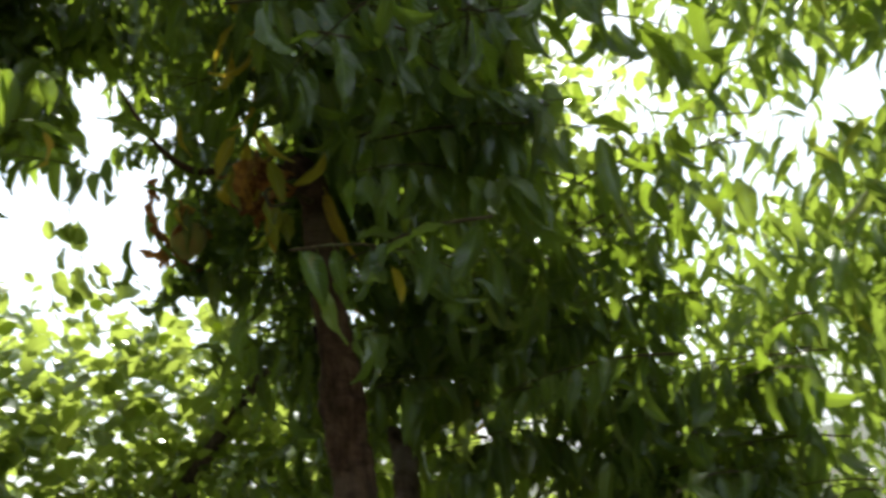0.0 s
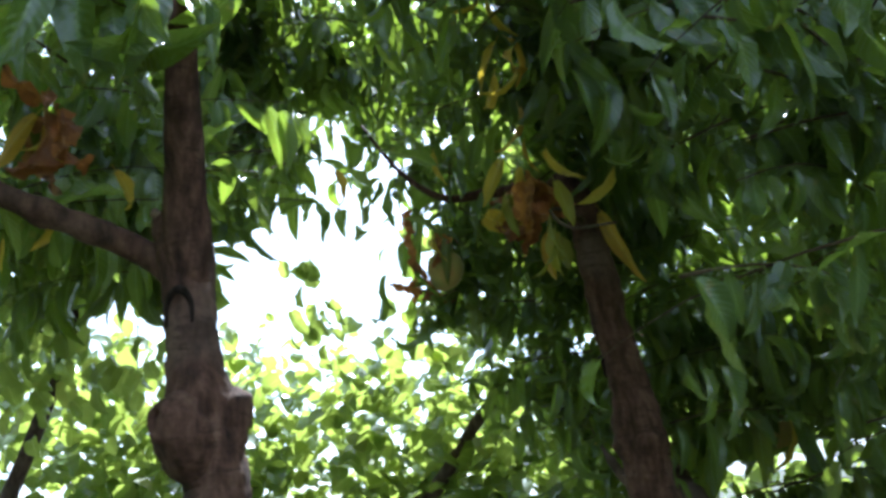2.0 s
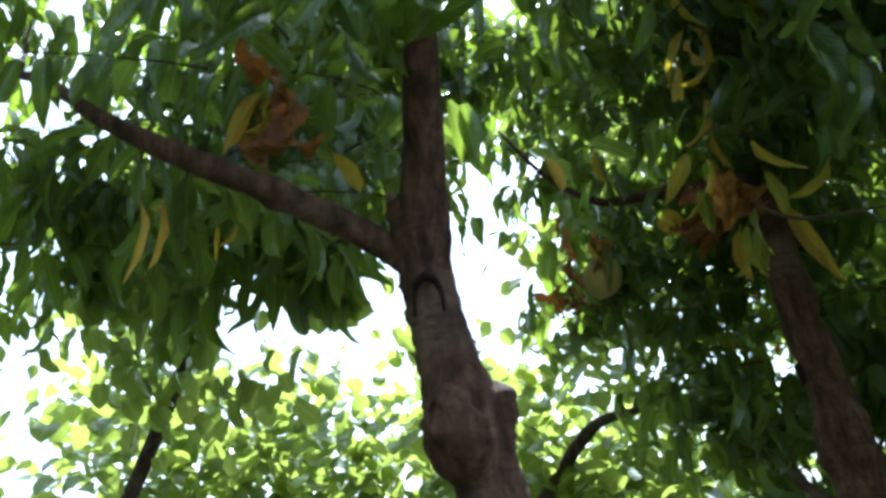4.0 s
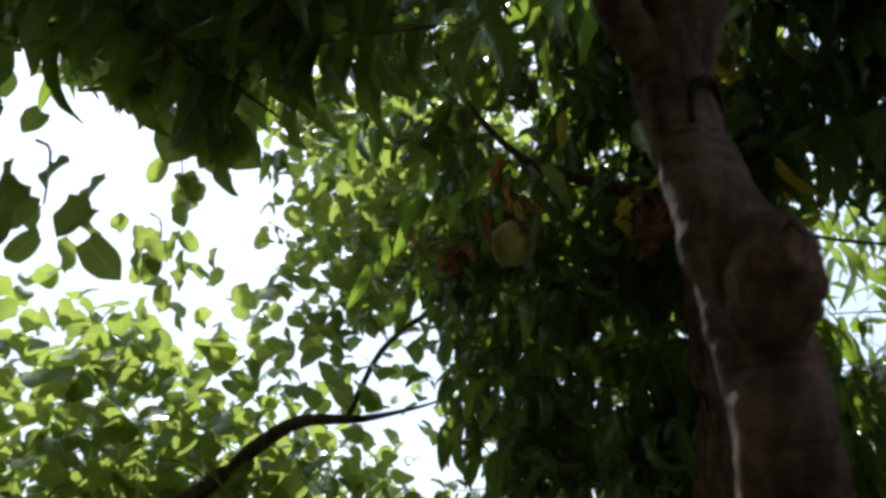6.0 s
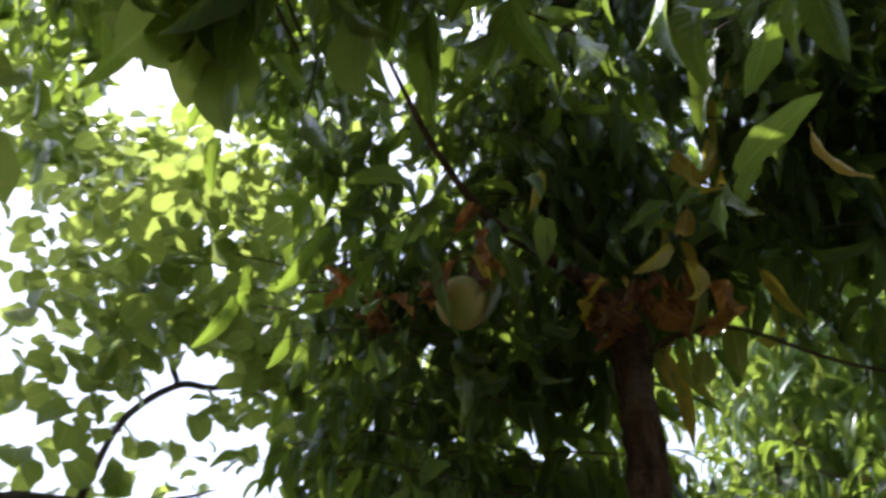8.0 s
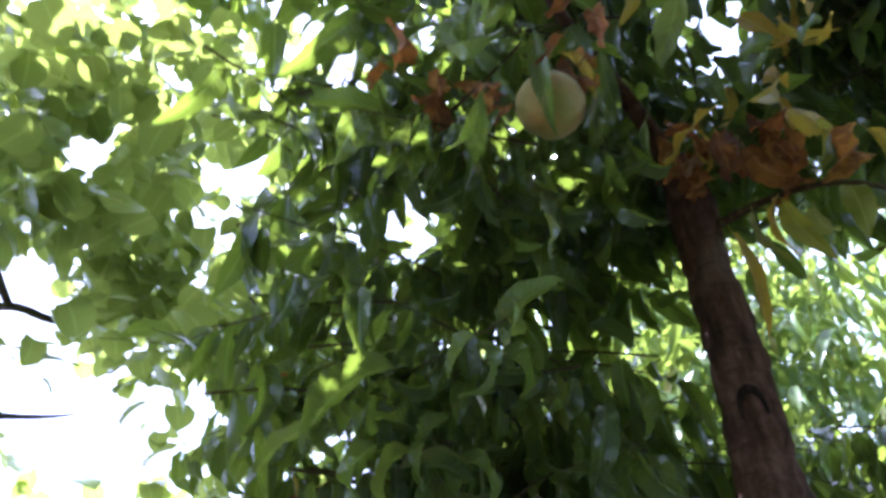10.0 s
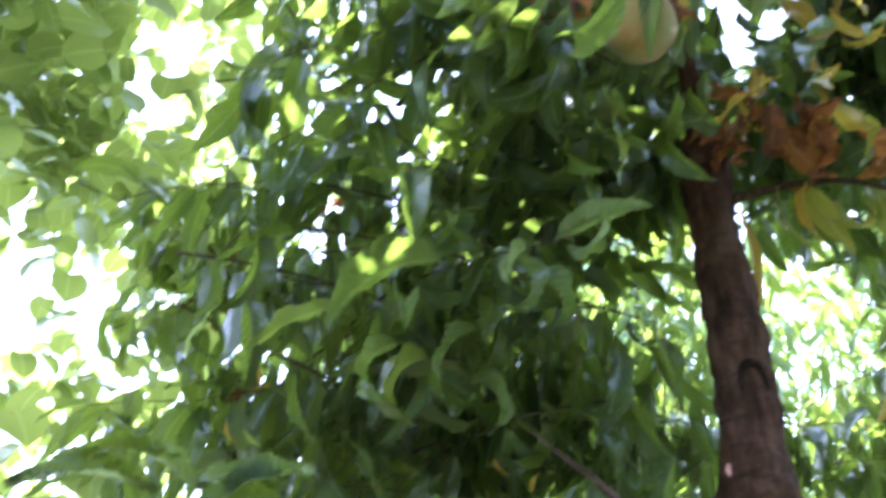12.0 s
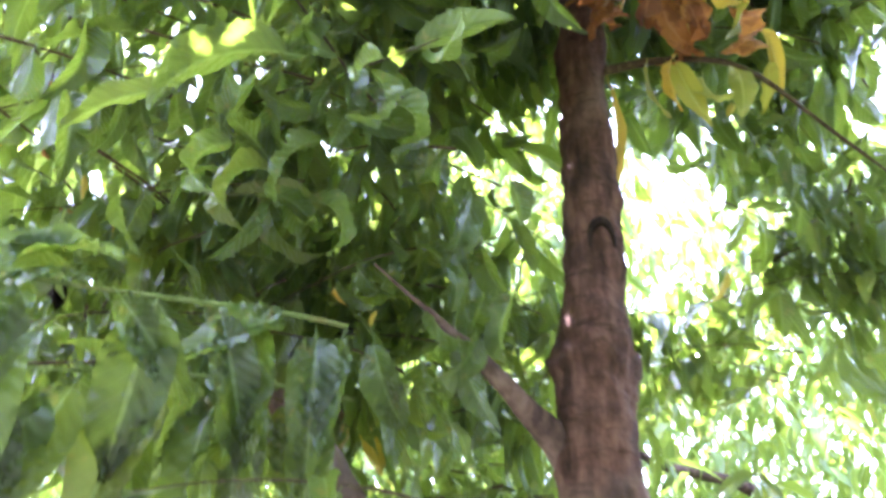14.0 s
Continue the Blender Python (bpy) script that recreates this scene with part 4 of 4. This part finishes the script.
dry_bunch((-0.575, 1.365, 2.15), (0.022, 0.02, 0.025), 7, (0.5, 0.8), 0.0)
dry_bunch((-0.495, 1.365, 2.19), (0.015, 0.015, 0.02), 4, (0.4, 0.6), 0.1)
dry_bunch((-0.34, 1.53, 1.80), (0.03, 0.02, 0.02), 2, (0.22, 0.3), 1.0)
# small brown and yellow leaves deep in the crown
for middle in ((-0.47, 1.74, 1.86), (-0.44, 1.86, 2.03), (-0.40, 1.76, 2.17)):
    dry_bunch(middle, (0.05, 0.04, 0.05), 7, (0.22, 0.42), 0.6)
dry_bunch((-0.48, 1.26, 2.19), (0.04, 0.03, 0.05), 6, (0.45, 0.75), 0.45)
dry_bunch((-0.41, 0.612, 2.205), (0.018, 0.015, 0.022), 8, (0.75, 1.1), 0.2)
for place in ((-0.182, 1.192, 2.29), (-0.162, 1.125, 2.44), (-0.167, 1.148, 2.38), (-0.15, 1.16, 2.33), (-0.223, 1.193, 2.22), (-0.125, 1.155, 2.18), (-0.197, 1.241, 2.1), (-0.05, 1.2, 2.14), (0.014, 1.244, 1.95), (-0.07, 1.688, 1.8), (-0.623, 0.617, 2.2), (-0.634, 0.604, 2.2), (-0.602, 0.687, 2.15), (-0.409, 0.679, 2.14), (-0.287, 0.906, 2.15), (-0.23, 1.55, 2.35), (-0.239, 1.287, 2.215), (-0.205, 1.202, 2.2), (-0.19, 1.21, 2.24), (-0.18, 1.21, 2.40), (-0.39, 1.23, 2.31), (-0.11, 1.17, 2.45), (-0.18, 1.26, 2.32), (-0.16, 1.11, 2.43), (-0.16, 1.15, 2.38), (-0.19, 1.16, 2.34)):
    odd_leaf("yellow_leaf", YELLOW[r.randrange(8)], YELLOW_LEAF, place, (r.uniform(-0.4, 0.4), r.uniform(-0.4, 0.4), -0.7), r.uniform(0.6, 0.95), "yellowed hanging leaf")
odd_leaf("yellow_leaf", mesh_of("yellow_leaf", *STRAIGHT, YELLOW_LEAF), YELLOW_LEAF, (-0.155, 1.325, 2.14), (0.33, -0.05, -1), 1.05, "long yellowed hanging leaf")
SLENDER = mesh_of("yellow_leaf", *blade(0.105, 0.017, 0.5, 0.9, 0.1, 0.8, "lance", r, rows=14), YELLOW_LEAF)
for place, way, size in (((-0.545, 0.535, 2.104), (0.05, 0.06, -1), 0.85), ((-0.540, 0.557, 2.106), (0.02, -0.05, -1), 0.9), ((-0.514, 0.605, 2.075), (0.05, 0.0, -1), 0.4)):
    odd_leaf("yellow_leaf", SLENDER, YELLOW_LEAF, place, way, size, "slender yellowed hanging leaf")
odd_leaf("leaf", mesh_of("leaf", *STRAIGHT, PEACH_LEAF), PEACH_LEAF, (-0.520, 1.272, 2.165), (0.30, 0.22, -0.9), 0.80, "", Vector((-0.6, -0.3, -0.5)))
odd_leaf("leaf", mesh_of("leaf", *STRAIGHT, PEACH_LEAF), PEACH_LEAF, (-0.43, 1.28, 2.18), (-0.05, 0.0, -0.9), 0.7, "", Vector((0.7, -0.7, -0.2)))
limb("stem", [(0.0, 1.49, 2.03, 0.0016), (-0.02, 1.494, 1.96, 0.0018), (-0.03, 1.496, 1.9, 0.0016), (-0.028, 1.49, 1.82, 0.0012)], GREEN_STEM, peach_tree, "pale hanging dry stem", steps=4, sides=6)


def peach(place, radius, tilt):
    """A ripening peach with its seam, hung from a short stalk."""
    fruit = base_at("peach", place, "ripening yellow-green peach with a faint orange blush", "fruit", "peaches on the tree")
    bm = bmesh.new()
    bmesh.ops.create_uvsphere(bm, u_segments=36, v_segments=24, radius=radius)
    for v in bm.verts:
        a = math.atan2(v.co.y, v.co.x)
        up = v.co.z / radius
        seam = math.exp(-(a / 0.2) ** 2) * math.sqrt(max(0.0, 1 - up * up))
        dip = math.exp(-((1 - up) / 0.06)) * 0.22
        tip = math.exp(-((1 + up) / 0.05)) * 0.1
        v.co *= 1 - 0.085 * seam - dip + tip + 0.035 * noise.noise(v.co * 38 + Vector(place) * 5)
        v.co.x *= 0.96
        v.co.z *= 1.07
        v.co = Euler((tilt, 0.2, tilt * 3)).to_matrix() @ v.co + Vector(place)
    part("flesh", bm, PEACH_SKIN, fruit)
    x, y, z = place
    limb("stalk", [(x, y, z + radius * 0.75, 0.002), (x + 0.004, y, z + radius * 1.1, 0.002), (x + 0.015, y + 0.004, z + radius * 1.9, 0.0022)], TWIG_BARK, fruit, "short brown stalk", steps=3, sides=6)


peach((-0.464, 1.311, 2.124), 0.034, 0.4)
peach((-0.10, 1.715, 1.775), 0.031, 2.1)

# ---- the apricot tree ----
apricot_tree = base_at("apricot_tree", (-1.75, 2.3, 0), "apricot tree with round sunlit leaves and dark limbs", "tree")
limb("trunk", [(-1.75, 2.3, -0.08, 0.1), (-1.74, 2.28, 0.6, 0.085), (-1.7, 2.22, 1.2, 0.07)], DARK_BARK, apricot_tree)
limb("limb", [(-1.7, 2.22, 1.15, 0.05), (-1.5, 2.15, 1.6, 0.03), (-1.2, 2.1, 1.85, 0.021), (-1.02, 2.095, 1.994, 0.017), (-0.842, 2.08, 2.011, 0.009), (-0.70, 2.1, 2.05, 0.004), (-0.64, 2.12, 2.08, 0.002)], DARK_BARK, apricot_tree, seed=2.0)
limb("limb", [(-1.72, 2.24, 1.1, 0.05), (-1.85, 1.4, 1.45, 0.03), (-1.63, 0.95, 1.723, 0.022), (-1.50, 0.967, 1.85, 0.018), (-1.283, 0.995, 2.14, 0.014), (-1.22, 0.985, 2.23, 0.010), (-1.19, 0.985, 2.4, 0.006)], DARK_BARK, apricot_tree, seed=4.0)
limb("limb", [(-1.283, 0.995, 2.138, 0.009), (-1.2, 1.01, 2.23, 0.006), (-1.134, 1.032, 2.315, 0.004)], DARK_BARK, apricot_tree, seed=5.0)
limb("limb", [(-0.88, 2.08, 2.005, 0.008), (-0.85, 2.3, 2.25, 0.0085), (-0.75, 2.47, 2.42, 0.009), (-0.656, 2.531, 2.455, 0.009), (-0.5, 2.7, 2.58, 0.007), (-0.39, 2.924, 2.732, 0.004)], DARK_BARK, apricot_tree, seed=6.0)


# made-up limb that carries the shade clump near z 3.5
limb("limb", [(-0.75, 2.47, 2.42, 0.009), (-0.95, 2.7, 2.9, 0.008), (-1.1, 2.82, 3.3, 0.006), (-1.2, 2.9, 3.6, 0.004)], DARK_BARK, apricot_tree, seed=7.0)


def leafy(name, kinds, regions, material, parent, label, r, gaps, clump=14, spread=0.11, hang=0.5, focus=None):
    """Leaves in clumps through regions of a crown: middle, half-widths, clumps."""
    rows = []
    for c, h, count, *size in regions:
        size = size[0] if size else 1.0
        for i in range(count):
            q = Vector((r.gauss(0, 0.5), r.gauss(0, 0.5), r.gauss(0, 0.5)))
            if q.length > 1.1:
                q = q.normalized() * r.uniform(0.4, 1.1)
            p = Vector(c) + Vector((q.x * h[0], q.y * h[1], q.z * h[2]))
            share = r.uniform(0.6, 1.1)
            if in_gap(p, gaps, 0.02, 99, share):
                continue
            for k in range(clump):
                s = p + Vector((r.gauss(0, spread), r.gauss(0, spread), r.gauss(0, spread * 0.8)))
                if in_gap(s, gaps, 0, 99, share - 0.1) or near_camera_track(s, 0.95):
                    continue
                a = r.uniform(0, 6.28)
                grow = Vector((math.cos(a), math.sin(a), -hang * r.uniform(0, 1.6)))
                rows.append((r.randrange(len(kinds)), leaf_pose(s, grow, Vector((r.gauss(0, 0.5), r.gauss(0, 0.5), 1)), size * r.uniform(0.7, 1.15))))
    if focus is not None:
        rows.sort(key=lambda row: (row[1].translation - Vector(focus)).length)
        meshes = [mesh_of("leaf", *k, material) for k in kinds]
        for k, m in rows[:300]:
            linked("leaf", meshes[k], material, parent, m=m)
        rows = rows[300:]
    return cloud(name, kinds, rows, material, parent, label)


leafy("crown", ROUND_FAR, [
    ((-1.55, 2.1, 1.85), (0.85, 0.7, 0.48), 210, 0.9),
    ((-0.85, 2.7, 1.85), (0.6, 0.5, 0.5), 90),
    ((-2.1, 1.5, 1.95), (0.6, 0.6, 0.6), 110),
    ((-0.75, 2.0, 2.40), (0.22, 0.25, 0.42), 80, 0.72),
    ((-0.40, 2.45, 2.6), (0.5, 0.45, 0.75), 150, 0.75),
    ((-0.80, 2.3, 2.75), (0.3, 0.35, 0.3), 46, 0.75),
    ((-0.64, 2.1, 2.10), (0.16, 0.16, 0.09), 34, 0.8),
    ((-0.62, 2.45, 2.48), (0.22, 0.2, 0.12), 36, 0.8),
    ((-1.20, 0.98, 2.30), (0.24, 0.22, 0.26), 60, 0.72),
    ((-1.32, 0.96, 2.10), (0.24, 0.20, 0.24), 60, 0.78),
    # made-up high clump, added to cast shade on the leaves below it
    ((-1.15, 2.85, 3.5), (0.5, 0.45, 0.28), 90),
], APRICOT_LEAF, apricot_tree, "round light-green leaves in the sun", random.Random(21), SKY_GAPS, focus=(-0.8, 1.6, 2.3))

# a spray of broad leaves that hangs low over the camera's path
BROAD = [mesh_of("leaf", *blade(rng.uniform(0.085, 0.105), rng.uniform(0.062, 0.078), rng.uniform(0.3, 1.2), rng.uniform(0.2, 0.6), 0.05, rng.uniform(-0.4, 0.4), "round", rng, rows=12, half=3, crinkle=0.03), APRICOT_LEAF) for k in range(6)]
r = random.Random(77)
SPRAY = [(-1.134, 1.032, 2.315, 0.004), (-1.02, 1.03, 2.34, 0.0032), (-0.9, 1.01, 2.29, 0.0026), (-0.8, 1.0, 2.24, 0.0018)]
limb("twig", SPRAY, DARK_BARK, apricot_tree, steps=4, sides=7)
for i in range(70):
    c = ((-0.80, 1.02, 2.17), (-0.87, 1.04, 2.19), (-0.95, 1.05, 2.21), (-0.84, 0.99, 2.24), (-0.76, 1.0, 2.22), (-0.92, 1.0, 2.26))[i % 6]
    q = Vector(c) + Vector((r.gauss(0, 0.03), r.gauss(0, 0.035), r.gauss(0, 0.035)))
    if in_gap(q + Vector((0, 0, -0.04)), SKY_GAPS, 0.01):
        continue
    linked("leaf", BROAD[i % 6], APRICOT_LEAF, apricot_tree, m=leaf_pose(q, (r.uniform(-0.6, 0.6), r.uniform(-0.5, 0.5), -1), Vector((r.uniform(-1, 1), -0.8, r.uniform(0, 1))), r.uniform(0.5, 0.78)))

# small sprigs that hang lower, and the shaded leaves round the dark limb
for (x, y, z), count, spread in (((-1.20, 0.87, 2.14), 46, 0.085), ((-1.15, 0.78, 2.25), 40, 0.085), ((-1.30, 0.97, 2.02), 34, 0.08), ((-1.36, 0.92, 2.26), 36, 0.09), ((-1.03, 1.02, 2.03), 18, 0.05), ((-1.19, 1.60, 2.22), 20, 0.065), ((-1.13, 1.52, 2.32), 6, 0.03)):
    limb("twig", [(x - 0.05, y + 0.03, z + 0.12, 0.0022), (x - 0.01, y + 0.01, z + 0.09, 0.0018), (x + 0.01, y, z + 0.01, 0.0012)], DARK_BARK, apricot_tree, steps=3, sides=6)
    for i in range(count):
        q = Vector((x + r.gauss(0, spread), y + r.gauss(0, spread), z + r.gauss(0, spread * 0.8) + 0.03))
        linked("leaf", BROAD[i % 6], APRICOT_LEAF, apricot_tree, m=leaf_pose(q, (r.uniform(-0.8, 0.8), r.uniform(-0.8, 0.8), -0.8), Vector((r.uniform(-1, 1), -0.6, r.uniform(0, 1))), r.uniform(0.45, 0.68)))

# ---- neighbouring fruit trees, with unseen ones that block light ----
for name, place, regions, seed in (
    ("fruit_tree", (1.35, 2.35, 0), [((1.0, 2.2, 2.3), (0.65, 0.55, 0.75), 260), ((0.4, 2.7, 1.8), (0.7, 0.5, 0.6), 110), ((1.0, 1.9, 2.8), (0.4, 0.4, 0.3), 60), ((0.75, 1.95, 2.45), (0.4, 0.3, 0.35), 70)], 31),
    ("fruit_tree", (2.4, 1.1, 0), [((1.3, 1.55, 1.75), (0.4, 0.5, 0.4), 90), ((1.8, 1.3, 2.3), (0.6, 0.9, 0.9), 300), ((1.4, 1.0, 2.85), (0.5, 0.4, 0.4), 60)], 32),
    # from here on: unseen trees, added round the camera's back to block light
    ("fruit_tree", (2.3, -1.2, 0), [((2.1, -1.1, 1.75), (0.9, 0.8, 0.7), 190)], 33),
    ("fruit_tree", (0.2, -1.8, 0), [((0.2, -1.4, 2.0), (1.3, 0.55, 1.3), 1000)], 34),
    ("fruit_tree", (-1.3, -2.2, 0), [((-1.2, -1.4, 2.0), (0.8, 0.6, 1.2), 700)], 35),
    ("fruit_tree", (-3.0, -0.7, 0), [((-2.7, -0.6, 2.1), (0.7, 1.0, 1.3), 700), ((-2.4, 0.25, 2.1), (0.4, 0.4, 1.0), 260)], 36),
):
    tree = base_at(name, place, "sunlit fruit tree with narrow light-green leaves", "tree", "neighbouring trees")
    x, y, _ = place
    limb("trunk", [(x, y, -0.08, 0.08), (x - 0.03, y, 0.6, 0.07), (x - 0.05, y - 0.02, 1.3, 0.055)], DARK_BARK, tree, seed=seed)
    for dx, dy in ((-0.5, -0.2), (0.25, -0.4), (-0.1, 0.5)):
        limb("limb", [(x - 0.05, y, 1.2, 0.035), (x + dx * 0.5, y + dy * 0.5, 1.75, 0.022), (x + dx, y + dy, 2.4, 0.010)], DARK_BARK, tree, seed=seed + dx)
    if seed == 32:
        limb("limb", [(x, y, 1.25, 0.03), (1.5, 1.2, 1.8, 0.022), (1.113, 1.343, 1.941, 0.016), (1.06, 1.57, 2.026, 0.01), (1.0, 1.75, 2.2, 0.005)], DARK_BARK, tree, seed=40.0)
    leafy("crown", LANCE_FAR, regions, ORCHARD_LEAF, tree, "narrow light-green leaves in the sun", random.Random(seed), SKY_GAPS, hang=0.8, focus=(0.3, 1.5, 2.0) if y > 0 else None)
